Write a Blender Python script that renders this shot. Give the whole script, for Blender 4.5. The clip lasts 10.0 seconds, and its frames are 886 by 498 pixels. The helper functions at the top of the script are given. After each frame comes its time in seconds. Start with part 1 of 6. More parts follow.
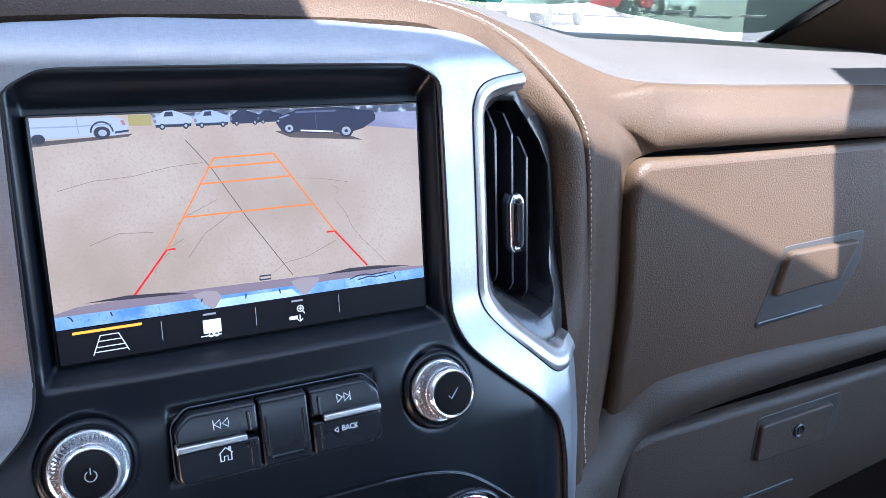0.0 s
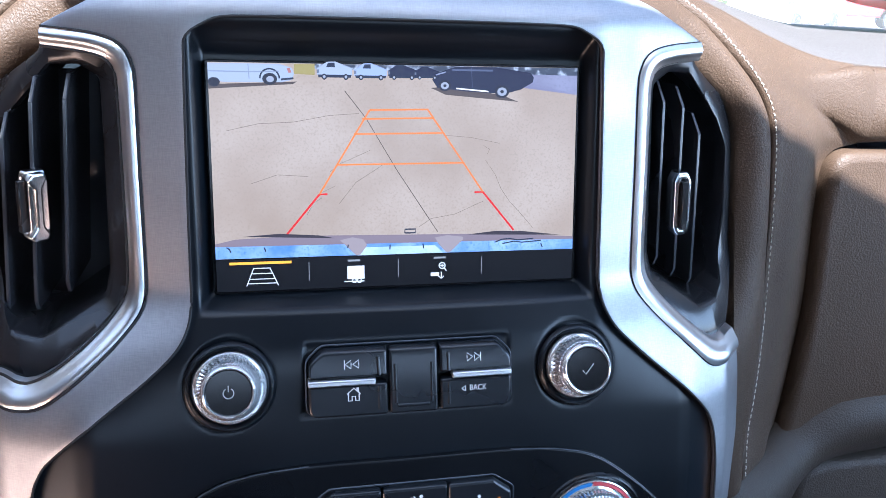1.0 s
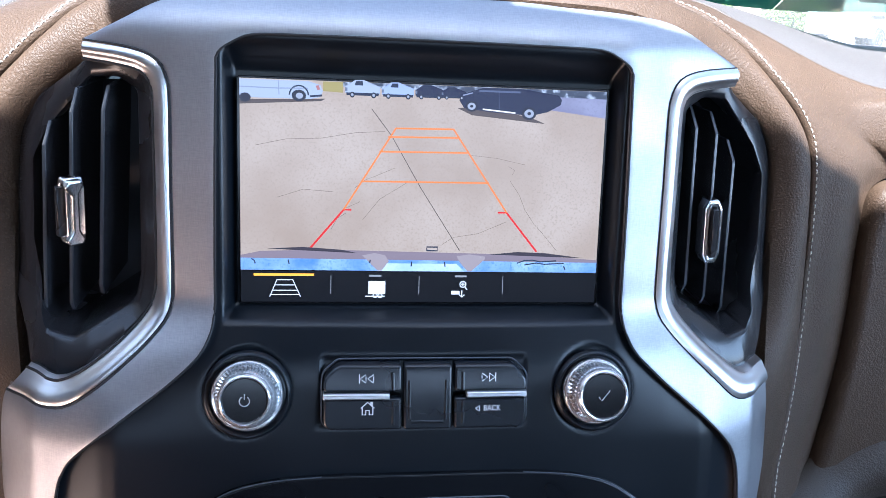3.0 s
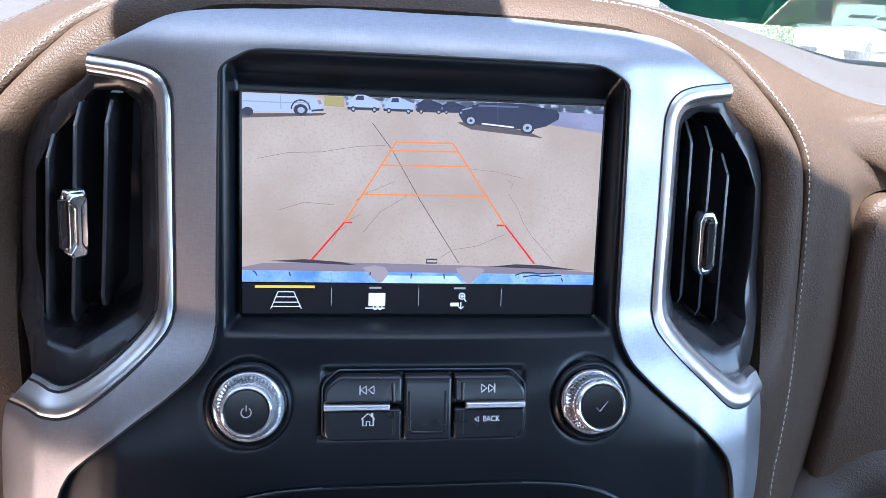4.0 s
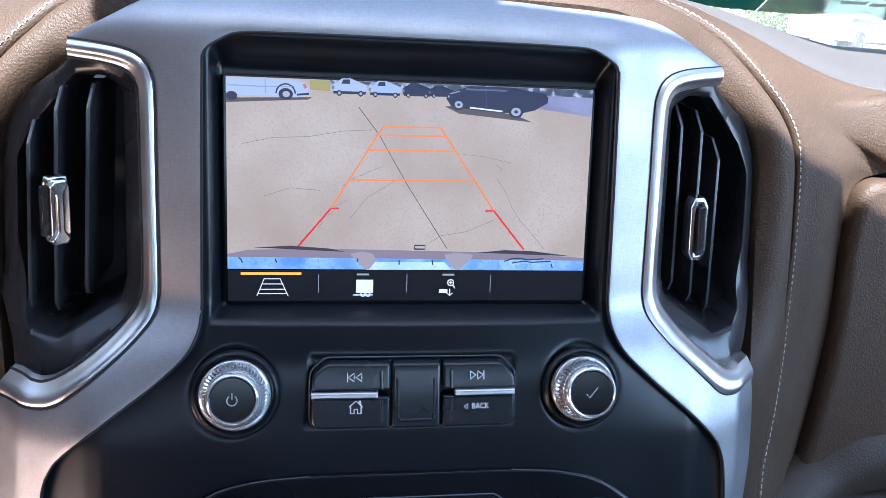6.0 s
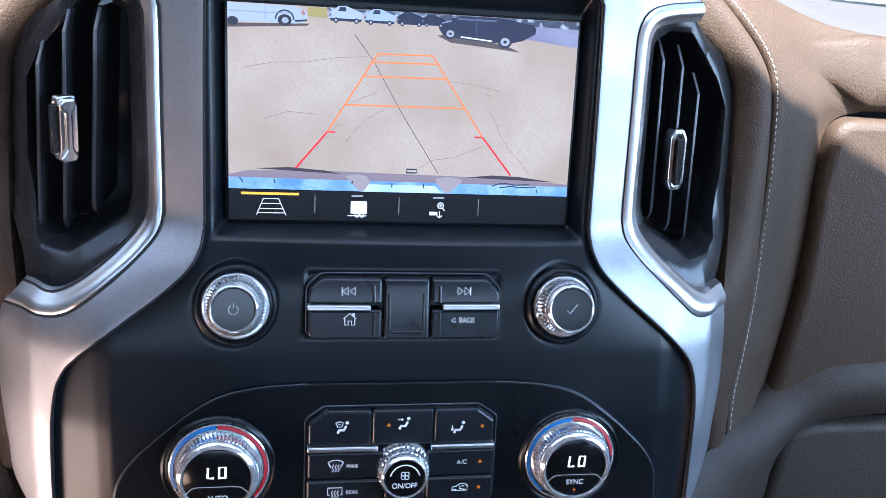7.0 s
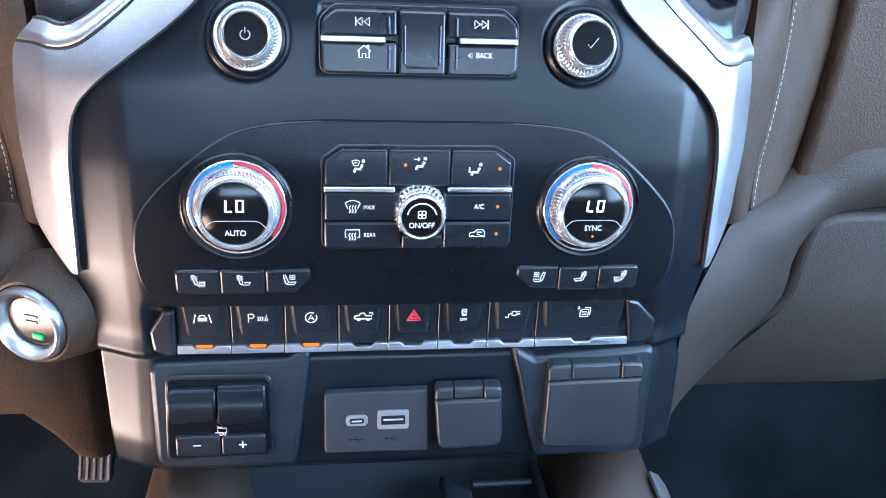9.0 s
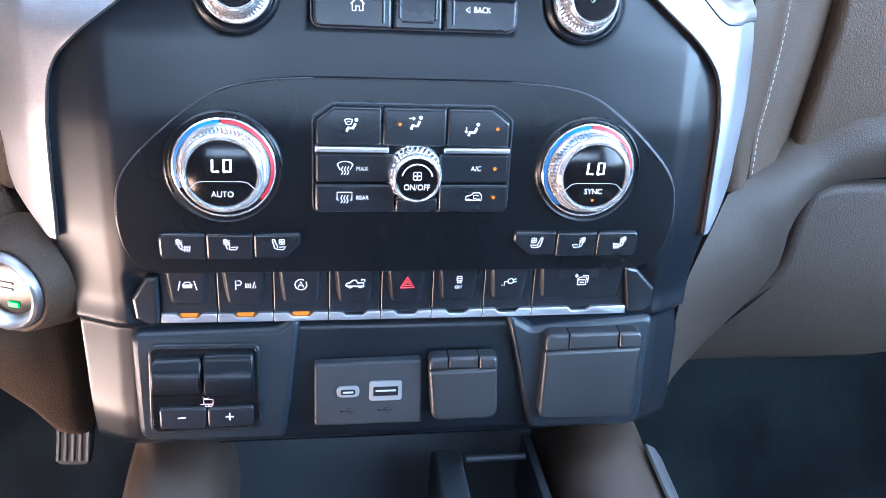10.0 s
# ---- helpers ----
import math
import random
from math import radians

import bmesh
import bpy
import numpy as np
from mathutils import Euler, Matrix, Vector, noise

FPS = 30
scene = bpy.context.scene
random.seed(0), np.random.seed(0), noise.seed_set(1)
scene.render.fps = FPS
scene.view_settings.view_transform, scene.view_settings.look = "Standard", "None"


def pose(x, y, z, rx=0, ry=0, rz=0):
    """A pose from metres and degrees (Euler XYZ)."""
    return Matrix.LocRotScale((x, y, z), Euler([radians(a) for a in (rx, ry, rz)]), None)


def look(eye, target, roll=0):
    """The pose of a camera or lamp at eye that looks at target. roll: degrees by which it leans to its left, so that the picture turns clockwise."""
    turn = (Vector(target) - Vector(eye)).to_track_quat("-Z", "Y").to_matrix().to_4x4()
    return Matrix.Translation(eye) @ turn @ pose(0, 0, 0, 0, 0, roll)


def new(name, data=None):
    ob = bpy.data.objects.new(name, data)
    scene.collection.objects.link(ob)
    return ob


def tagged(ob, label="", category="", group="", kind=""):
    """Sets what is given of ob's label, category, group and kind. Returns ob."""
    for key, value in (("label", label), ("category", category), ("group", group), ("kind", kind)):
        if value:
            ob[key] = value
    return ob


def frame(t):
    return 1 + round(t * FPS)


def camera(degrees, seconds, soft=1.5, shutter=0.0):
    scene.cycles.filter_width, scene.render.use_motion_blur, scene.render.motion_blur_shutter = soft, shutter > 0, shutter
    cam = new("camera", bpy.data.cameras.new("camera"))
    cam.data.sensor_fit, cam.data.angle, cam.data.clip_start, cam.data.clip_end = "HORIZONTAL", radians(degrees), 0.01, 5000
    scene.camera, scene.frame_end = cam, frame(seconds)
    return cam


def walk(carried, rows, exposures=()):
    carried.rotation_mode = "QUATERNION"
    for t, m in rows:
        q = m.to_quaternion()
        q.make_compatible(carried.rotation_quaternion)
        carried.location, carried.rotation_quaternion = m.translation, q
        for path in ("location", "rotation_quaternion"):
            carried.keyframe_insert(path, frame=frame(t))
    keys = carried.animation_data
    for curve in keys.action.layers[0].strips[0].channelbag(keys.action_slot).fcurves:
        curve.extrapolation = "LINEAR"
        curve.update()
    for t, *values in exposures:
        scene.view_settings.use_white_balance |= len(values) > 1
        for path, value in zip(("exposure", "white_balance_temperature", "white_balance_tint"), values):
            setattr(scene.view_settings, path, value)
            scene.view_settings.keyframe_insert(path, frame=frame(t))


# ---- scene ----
cam = camera(58.0, 10.0, soft=0.8)
EXPOSURES = [(0.0, 3.42, 5030.0, 9.0), (2.5, 3.43, 5000.0, 8.0), (4.5, 3.20, 5020.0, 9.0), (5.0, 3.05, 5010.0, 9.0), (6.5, 3.38, 4960.0, 8.0), (8.0, 4.02, 4900.0, 5.0), (8.5, 4.50, 4860.0, 4.0), (9.0, 4.76, 4860.0, 4.0), (10.0, 4.97, 4930.0, 5.0)]
PATH = [
    (0, (-0.0921, -0.3531, 0.1129), (0.8174, 1.3064, -0.5343), 2.47),
    (0.5, (-0.0732, -0.3642, 0.0935), (0.5163, 1.4352, -0.5503), 2.32),
    (1, (-0.0618, -0.3662, 0.0926), (0.3578, 1.4776, -0.5587), 2.41),
    (1.5, (-0.0533, -0.3688, 0.1008), (0.2794, 1.4870, -0.5666), 2.91),
    (2, (-0.0471, -0.3696, 0.0976), (0.2305, 1.5014, -0.5521), 3.06),
    (2.5, (-0.0420, -0.3682, 0.0984), (0.2219, 1.5047, -0.5516), 3.23),
    (4, (-0.0478, -0.3731, 0.1019), (0.2428, 1.5071, -0.5150), 3.49),
    (4.5, (-0.0455, -0.3728, 0.1015), (0.2390, 1.5107, -0.5080), 3.50),
    (5, (-0.0463, -0.3716, 0.1008), (0.2489, 1.5111, -0.5061), 3.32),
    (6.5, (-0.0436, -0.3702, 0.0933), (0.2714, 1.4872, -0.5784), 3.78),
    (7, (-0.0461, -0.3970, 0.0859), (0.2784, 1.4404, -0.6343), 4.35),
    (7.5, (-0.0481, -0.4382, 0.0752), (0.2610, 1.3821, -0.6935), 3.83),
    (8, (-0.0443, -0.4372, 0.0539), (0.2525, 1.3594, -0.7734), 3.46),
    (8.5, (-0.0457, -0.4374, 0.0298), (0.2339, 1.3419, -0.8396), 3.65),
    (9, (-0.0408, -0.4275, 0.0045), (0.2223, 1.3284, -0.9162), 3.54),
    (9.5, (-0.0393, -0.4226, -0.0104), (0.2221, 1.3194, -0.9575), 3.73),
    (10, (-0.0469, -0.4202, -0.0136), (0.2668, 1.3164, -0.9548), 4.40),
]
walk(cam, [(t, look(eye, target, roll)) for t, eye, target, roll in PATH], EXPOSURES)
from mathutils.geometry import tessellate_polygon

# ---- world, sun, exposure ----
SUN_DIR = Vector((0.10, 0.56, -0.80)).normalized()      # the way the sunlight travels
world = bpy.data.worlds.new("sky")
scene.world = world
world.use_nodes = True
wn = world.node_tree.nodes
sky = wn.new("ShaderNodeTexSky")
sky.sky_type = "NISHITA"
sky.sun_disc = False
sky.sun_elevation = math.asin(-SUN_DIR.z)
sky.dust_density = 3.0
sky.ozone_density = 0.4
sky.sun_rotation = math.atan2(-SUN_DIR.x, -SUN_DIR.y)
wn["Background"].inputs["Strength"].default_value = 0.050
world.node_tree.links.new(sky.outputs["Color"], wn["Background"].inputs["Color"])
sun = new("sun", bpy.data.lights.new("sun", "SUN"))
sun.data.energy = 5.0
sun.data.angle = radians(0.5)
sun.data.color = (1.0, 0.90, 0.78)
sun.matrix_world = look((0, -3, 4), Vector((0, -3, 4)) + SUN_DIR)


def area_lamp(name, eye, target, w, h, power, colour):
    lamp = new(name, bpy.data.lights.new(name, "AREA"))
    lamp.data.shape, lamp.data.size, lamp.data.size_y = "RECTANGLE", w, h
    lamp.data.energy, lamp.data.color = power, colour
    lamp.matrix_world = look(eye, target)


# Added area lamps: daylight at the unseen windows, orange fill low on the left.
area_lamp("side_window_light", (0.86, -0.50, 0.15), (0.0, 0.0, -0.22), 1.0, 0.54, 1.05, (0.74, 0.87, 1.0))
area_lamp("left_warm_fill", (-0.86, -0.40, -0.52), (0.0, 0.0, -0.25), 1.0, 0.20, 0.95, (1.0, 0.56, 0.34))
area_lamp("rear_window_light", (0.0, -1.9, 0.34), (0.0, 0.0, -0.10), 1.1, 0.20, 0.12, (0.82, 0.91, 1.0))

# ---- materials ----


def nodes_of(name):
    m = bpy.data.materials.new(name)
    m.use_nodes = True
    nt = m.node_tree
    return m, nt, nt.nodes["Principled BSDF"]


def mixed(nt, a, b, fac):
    n = nt.nodes.new("ShaderNodeMix")
    n.data_type = "RGBA"
    nt.links.new(fac, n.inputs["Factor"])
    for key, v in (("A", a), ("B", b)):
        sock = [i for i in n.inputs if i.name == key and i.type == "RGBA"][0]
        if isinstance(v, tuple):
            sock.default_value = (*v, 1)
        else:
            nt.links.new(v, sock)
    return [o for o in n.outputs if o.type == "RGBA"][0]


def ramp(nt, src, lo, hi, a=0.0, b=1.0):
    n = nt.nodes.new("ShaderNodeMapRange")
    nt.links.new(src, n.inputs["Value"])
    n.inputs["From Min"].default_value, n.inputs["From Max"].default_value = lo, hi
    n.inputs["To Min"].default_value, n.inputs["To Max"].default_value = a, b
    return n.outputs["Result"]


def tex(nt, kind, scale, detail=2.0, stretch=None):
    co = nt.nodes.new("ShaderNodeTexCoord").outputs["Object"]
    if stretch:
        mp = nt.nodes.new("ShaderNodeMapping")
        nt.links.new(co, mp.inputs["Vector"])
        mp.inputs["Scale"].default_value = stretch
        co = mp.outputs["Vector"]
    n = nt.nodes.new(kind)
    nt.links.new(co, n.inputs["Vector"])
    n.inputs["Scale"].default_value = scale
    if "Detail" in n.inputs:
        n.inputs["Detail"].default_value = detail
    return n


def bump(nt, bsdf, height, strength, dist):
    b = nt.nodes.new("ShaderNodeBump")
    b.inputs["Strength"].default_value = strength
    b.inputs["Distance"].default_value = dist
    nt.links.new(height, b.inputs["Height"])
    nt.links.new(b.outputs["Normal"], bsdf.inputs["Normal"])


def leather(name, dark, light, grain=900, depth=0.00030, rough=(0.48, 0.62)):
    m, nt, p = nodes_of(name)
    v = tex(nt, "ShaderNodeTexVoronoi", grain)
    v.feature = "SMOOTH_F1"
    n = tex(nt, "ShaderNodeTexNoise", 9, 4)
    f = tex(nt, "ShaderNodeTexNoise", 620, 2)
    hide = mixed(nt, dark, light, ramp(nt, n.outputs["Fac"], 0.3, 0.7))
    pores = ramp(nt, v.outputs["Distance"], 0.38, 0.66, 0.0, 0.50)
    nt.links.new(mixed(nt, hide, tuple(x * 0.28 for x in dark), pores), p.inputs["Base Color"])
    nt.links.new(ramp(nt, f.outputs["Fac"], 0.3, 0.7, rough[0], rough[1]), p.inputs["Roughness"])
    ad = nt.nodes.new("ShaderNodeMath")
    ad.operation = "ADD"
    nt.links.new(v.outputs["Distance"], ad.inputs[0])
    nt.links.new(ramp(nt, f.outputs["Fac"], 0.2, 0.8, 0, 0.08), ad.inputs[1])
    bump(nt, p, ad.outputs["Value"], 1.0, depth)
    p.inputs["Specular IOR Level"].default_value = 0.24
    return m


def plastic(name, col, rough=0.45, grain=0.0, dust=0.0, spec=0.5):
    m, nt, p = nodes_of(name)
    n = tex(nt, "ShaderNodeTexNoise", 14, 4)
    c = mixed(nt, tuple(x * 0.86 for x in col), tuple(x * 1.12 for x in col), ramp(nt, n.outputs["Fac"], 0.3, 0.7))
    if dust:
        d = tex(nt, "ShaderNodeTexVoronoi", 165)
        sep = nt.nodes.new("ShaderNodeSeparateColor")
        nt.links.new(d.outputs["Color"], sep.inputs["Color"])
        size = ramp(nt, sep.outputs["Red"], 1.0 - dust * 8, 1.0, 0.0, 0.10)
        cut = nt.nodes.new("ShaderNodeMath")
        cut.operation = "LESS_THAN"
        nt.links.new(d.outputs["Distance"], cut.inputs[0])
        nt.links.new(size, cut.inputs[1])
        c = mixed(nt, c, (0.34, 0.34, 0.35), cut.outputs["Value"])
    nt.links.new(c, p.inputs["Base Color"])
    nt.links.new(ramp(nt, n.outputs["Fac"], 0.25, 0.75, rough - 0.05, rough + 0.06), p.inputs["Roughness"])
    p.inputs["Specular IOR Level"].default_value = spec
    if grain:
        g = tex(nt, "ShaderNodeTexNoise", 1500, 2)
        bump(nt, p, g.outputs["Fac"], grain, 0.0004)
    return m


def metal(name, col, rough, brushed=False, scale=1.0):
    m, nt, p = nodes_of(name)
    p.inputs["Metallic"].default_value = 1.0
    p.inputs["Base Color"].default_value = (*col, 1)
    n = tex(nt, "ShaderNodeTexNoise", 30, 3)
    nt.links.new(ramp(nt, n.outputs["Fac"], 0.3, 0.7, rough * 0.85, rough * 1.15), p.inputs["Roughness"])
    if brushed:
        b = tex(nt, "ShaderNodeTexNoise", 260, 3, (1.0, 1.0, 14.0))
        c = tex(nt, "ShaderNodeTexNoise", 260, 3, (14.0, 1.0, 1.0))
        ad = nt.nodes.new("ShaderNodeMath")
        ad.operation = "ADD"
        nt.links.new(b.outputs["Fac"], ad.inputs[0])
        nt.links.new(c.outputs["Fac"], ad.inputs[1])
        nt.links.new(mixed(nt, tuple(x * 0.86 for x in col), col, ramp(nt, ad.outputs["Value"], 0.8, 1.2)), p.inputs["Base Color"])
        bump(nt, p, ad.outputs["Value"], 0.12, 0.0002)
    return m


def glow(name, col, strength=1.0):
    m, nt, p = nodes_of(name)
    p.inputs["Base Color"].default_value = (0.01, 0.01, 0.01, 1)
    p.inputs["Emission Color"].default_value = (*col, 1)
    p.inputs["Emission Strength"].default_value = strength
    p.inputs["Roughness"].default_value = 0.25
    p.inputs["Specular IOR Level"].default_value = 0.2
    return m


def paint(name, col, rough=0.5):
    m, nt, p = nodes_of(name)
    p.inputs["Base Color"].default_value = (*col, 1)
    p.inputs["Roughness"].default_value = rough
    return m


LEATHER = leather("brown_leather", (0.058, 0.0355, 0.0205), (0.074, 0.0465, 0.0285))
LEATHER_TOP = leather("smooth_brown_pad", (0.078, 0.069, 0.064), (0.094, 0.084, 0.078), 1500, 0.00012, (0.55, 0.72))
LEATHER_DARK = leather("dark_grained_vinyl", (0.045, 0.034, 0.026), (0.058, 0.044, 0.034), 900, 0.00030)
FASCIA = plastic("charcoal_soft_plastic", (0.0043, 0.0061, 0.0092), 0.32, 0.05, 0.02, 0.35)
# Lighter copy of FASCIA: light on the upturned pods put into their colour.
FASCIA_LIT = plastic("lit_charcoal_plastic", (0.0105, 0.0145, 0.0200), 0.36, 0.10, 0.02, 0.40)
GLOSS = plastic("piano_black", (0.006, 0.006, 0.007), 0.16, spec=0.35)
VENTBLACK = plastic("satin_black_plastic", (0.015, 0.015, 0.017), 0.25, spec=0.45)
# Black vent plastic, its colour lightened to lift the dim duct's slats and backing.
VENTLIFTED = plastic("lightened_vent_plastic", (0.040, 0.040, 0.045), 0.22, spec=0.5)
GAPBLACK = plastic("black_joint", (0.010, 0.010, 0.011), 0.7)
BUTTON = plastic("black_button_plastic", (0.0088, 0.0108, 0.0145), 0.28, 0.03, 0.01)
POCKET = plastic("dark_pocket_plastic", (0.022, 0.0245, 0.029), 0.48, 0.25, 0.03, 0.35)
OUTLET = plastic("grey_rubber_cover", (0.016, 0.0172, 0.020), 0.38, 0.12, 0.01)
SILVER = metal("brushed_silver", (0.365, 0.365, 0.385), 0.48, True)
SATIN = metal("satin_chrome", (0.66, 0.66, 0.67), 0.34)
KNURL = metal("satin_knurled_aluminium", (0.95, 0.96, 0.97), 0.11)
KNURL.node_tree.nodes["Principled BSDF"].inputs["Metallic"].default_value = 0.82
STRIP = metal("grey_satin_strip", (0.40, 0.41, 0.43), 0.38)
POLISHED = metal("polished_chrome", (0.95, 0.95, 0.96), 0.12)
POLISHED.node_tree.nodes["Principled BSDF"].inputs["Metallic"].default_value = 0.8
CHROME = metal("bright_chrome", (0.90, 0.91, 0.92), 0.20)
LIT = glow("white_display", (1.0, 0.92, 0.80), 0.30)
GREEN_LED = glow("green_led", (0.02, 0.75, 0.05), 0.07)
RED = paint("red_print", (0.40, 0.012, 0.020))
BLUE = paint("blue_print", (0.015, 0.13, 0.40))
PANEL = plastic("satin_black_panel", (0.0032, 0.0042, 0.0060), 0.28, 0.04, 0.01, 0.34)
BEAD = plastic("grey_bead", (0.055, 0.060, 0.072), 0.3)
OUTLET_LIGHT = plastic("pale_grey_port", (0.17, 0.175, 0.185), 0.35)
# Red hazard triangle, with emission added to its print colour.
RED_GLOW = glow("red_hazard_glow", (0.75, 0.05, 0.06), 0.12)
ICON = paint("white_print", (0.74, 0.74, 0.74))
DIMICON = paint("grey_print", (0.34, 0.34, 0.35))
THREAD = paint("grey_thread", (0.52, 0.48, 0.42), 0.9)
AMBER = glow("amber_led", (1.0, 0.27, 0.010), 0.044)
REARTONE = plastic("brown_rear_panel", (0.085, 0.070, 0.060), 0.9, 0.3)
LINING = plastic("dark_cabin_lining", (0.022, 0.022, 0.024), 0.8, 0.3)
CARPET, nt, p = nodes_of("charcoal_carpet")
n, f = tex(nt, "ShaderNodeTexNoise", 5.5, 3), tex(nt, "ShaderNodeTexNoise", 420, 3)
# Broad pale patches put the floor's soft sheen into the carpet colour.
floor_sheen = mixed(nt, (0.005, 0.007, 0.009), (0.016, 0.022, 0.026), ramp(nt, n.outputs["Fac"], 0.42, 0.66))
nt.links.new(mixed(nt, floor_sheen, (0.006, 0.008, 0.010), ramp(nt, f.outputs["Fac"], 0.45, 0.75, 0.0, 0.7)), p.inputs["Base Color"])
p.inputs["Roughness"].default_value, p.inputs["Specular IOR Level"].default_value = 0.9, 0.06
bump(nt, p, f.outputs["Fac"], 0.6, 0.0012)
HEADLINER = plastic("grey_headliner", (0.10, 0.099, 0.098), 0.95, 0.3)

CONSOLE = plastic("brown_console_vinyl", (0.040, 0.027, 0.019), 0.40, 0.25, 0.02)
# Door vinyl darkened: the latch and lock recesses' shade is put into its colour.
RECESS_SHADE = plastic("recess_shade_vinyl", (0.022, 0.018, 0.016), 0.5, 0.3)
MAT = plastic("black_rubber", (0.018, 0.019, 0.022), 0.7, 0.4, 0.03)
RIB = plastic("worn_grey_rib", (0.075, 0.075, 0.08), 0.6)
CARWHITE = plastic("white_car_paint", (0.80, 0.80, 0.79), 0.2)
CARRED = plastic("red_car_paint", (0.50, 0.03, 0.04), 0.2)
BRICK = plastic("tan_brick", (0.33, 0.20, 0.14), 0.9, 0.4)
LEAF = plastic("yellow_green_leaf", (0.085, 0.120, 0.020), 0.6)
MARK = paint("pale_marks", (0.42, 0.44, 0.38))


def clear(name, col, mix, tint=(1, 1, 1), hazy=0.0):
    """Thin see-through sheet: mix is the share of its own colour, the last argument that of an added translucent haze.
    """
    m = bpy.data.materials.new(name)
    m.use_nodes = True
    nt = m.node_tree
    nt.nodes.clear()
    out = nt.nodes.new("ShaderNodeOutputMaterial")
    tr, df, mx = nt.nodes.new("ShaderNodeBsdfTransparent"), nt.nodes.new("ShaderNodeBsdfPrincipled"), nt.nodes.new("ShaderNodeMixShader")
    tr.inputs["Color"].default_value = (*tint, 1)
    df.inputs["Base Color"].default_value = (*col, 1)
    df.inputs["Roughness"].default_value = 0.08
    mx.inputs["Fac"].default_value = mix
    nt.links.new(tr.outputs[0], mx.inputs[1])
    nt.links.new(df.outputs[0], mx.inputs[2])
    if hazy:
        haze, veil = nt.nodes.new("ShaderNodeBsdfTranslucent"), nt.nodes.new("ShaderNodeMixShader")
        haze.inputs["Color"].default_value = (0.85, 0.84, 0.80, 1)
        veil.inputs["Fac"].default_value = hazy
        nt.links.new(mx.outputs[0], veil.inputs[1])
        nt.links.new(haze.outputs[0], veil.inputs[2])
        nt.links.new(veil.outputs[0], out.inputs["Surface"])
        return m
    nt.links.new(mx.outputs[0], out.inputs["Surface"])
    return m


# Washed-out view: a translucent haze is added to the glass.
GLASS = clear("windscreen_glass", (0.05, 0.05, 0.05), 0.04, (0.97, 0.99, 0.98), 0.045)
FILM = clear("grey_green_film", (0.17, 0.21, 0.18), 0.6, (0.20, 0.26, 0.22))
FILM_DARK = clear("deep_green_film", (0.02, 0.10, 0.08), 0.6, (0.04, 0.16, 0.13))

# ---- shapes ----


def soft_table(pairs, sigma=0.0035):
    z = np.linspace(-0.45, 0.2, 1301)
    y = np.interp(z, [p[0] for p in pairs], [p[1] for p in pairs])
    k = np.exp(-0.5 * (np.arange(-40, 41) * 0.0005 / sigma) ** 2)
    pad = np.pad(y, 40, mode="edge")
    return z, np.convolve(pad, k / k.sum(), mode="valid")


STACK_Z, STACK_Y = soft_table([(-0.45, -0.085), (-0.34, -0.083), (-0.30, -0.080), (-0.24, -0.062), (-0.20, -0.060), (-0.145, -0.053), (-0.11, -0.045), (-0.08, -0.037), (-0.07, -0.033),
                               (-0.06, -0.026), (-0.05, -0.0195), (0.0, -0.011), (0.06, -0.0005), (0.07, 0.001), (0.078, 0.004), (0.085, 0.012), (0.092, 0.026), (0.10, 0.045), (0.2, 0.2)])


def ss(a, b, v):
    u = min(1.0, max(0.0, (v - a) / (b - a)))
    return u * u * (3 - 2 * u)


def lean(x, z):
    """The lower frame sits a little towards the driver."""
    return x - ss(0.075, 0.105, -z) * (0.001 + 0.0035 * min(1.0, max(0.0, (abs(x) - 0.14) / 0.05)))


def stack_y(x, z):
    """Depth of the centre stack's outer skin."""
    a = abs(x)
    low = np.interp(a, (0, 0.10, 0.140, 0.147, 0.175, 0.197, 0.25), (0, 0.0005, 0.0015, 0.003, 0.016, 0.040, 0.11))
    top = np.interp(a, (0, 0.06, 0.095, 0.12, 0.157, 0.2, 0.25), (0, 0.0008, 0.003, 0.009, 0.022, 0.05, 0.09))
    f = ss(-0.11, -0.05, z)
    return float(np.interp(z, STACK_Z, STACK_Y) + low * (1 - f) + top * f)


def rounded(pts, r, n=5):
    """A closed outline whose corners are rounded; r is one radius or one for each corner."""
    out = []
    k = len(pts)
    for i in range(k):
        p, a, b = Vector(pts[i]), Vector(pts[i - 1]), Vector(pts[(i + 1) % k])
        u, v = (a - p), (b - p)
        rr = r[i] if isinstance(r, (list, tuple)) else r
        ang = u.angle(v, math.pi)
        if rr <= 0 or ang > 3.05:
            out.append(tuple(p))
            continue
        cut = min(rr / math.tan(ang / 2), u.length * 0.48, v.length * 0.48)
        s, e = p + u.normalized() * cut, p + v.normalized() * cut
        for j in range(n + 1):
            t = j / n
            out.append(tuple((1 - t) ** 2 * s + 2 * t * (1 - t) * p + t * t * e))
    return out


def rect(w, h, cx=0.0, cy=0.0):
    return [(cx - w / 2, cy - h / 2), (cx + w / 2, cy - h / 2), (cx + w / 2, cy + h / 2), (cx - w / 2, cy + h / 2)]


def area(pts):
    return sum(pts[i - 1][0] * pts[i][1] - pts[i][0] * pts[i - 1][1] for i in range(len(pts))) / 2


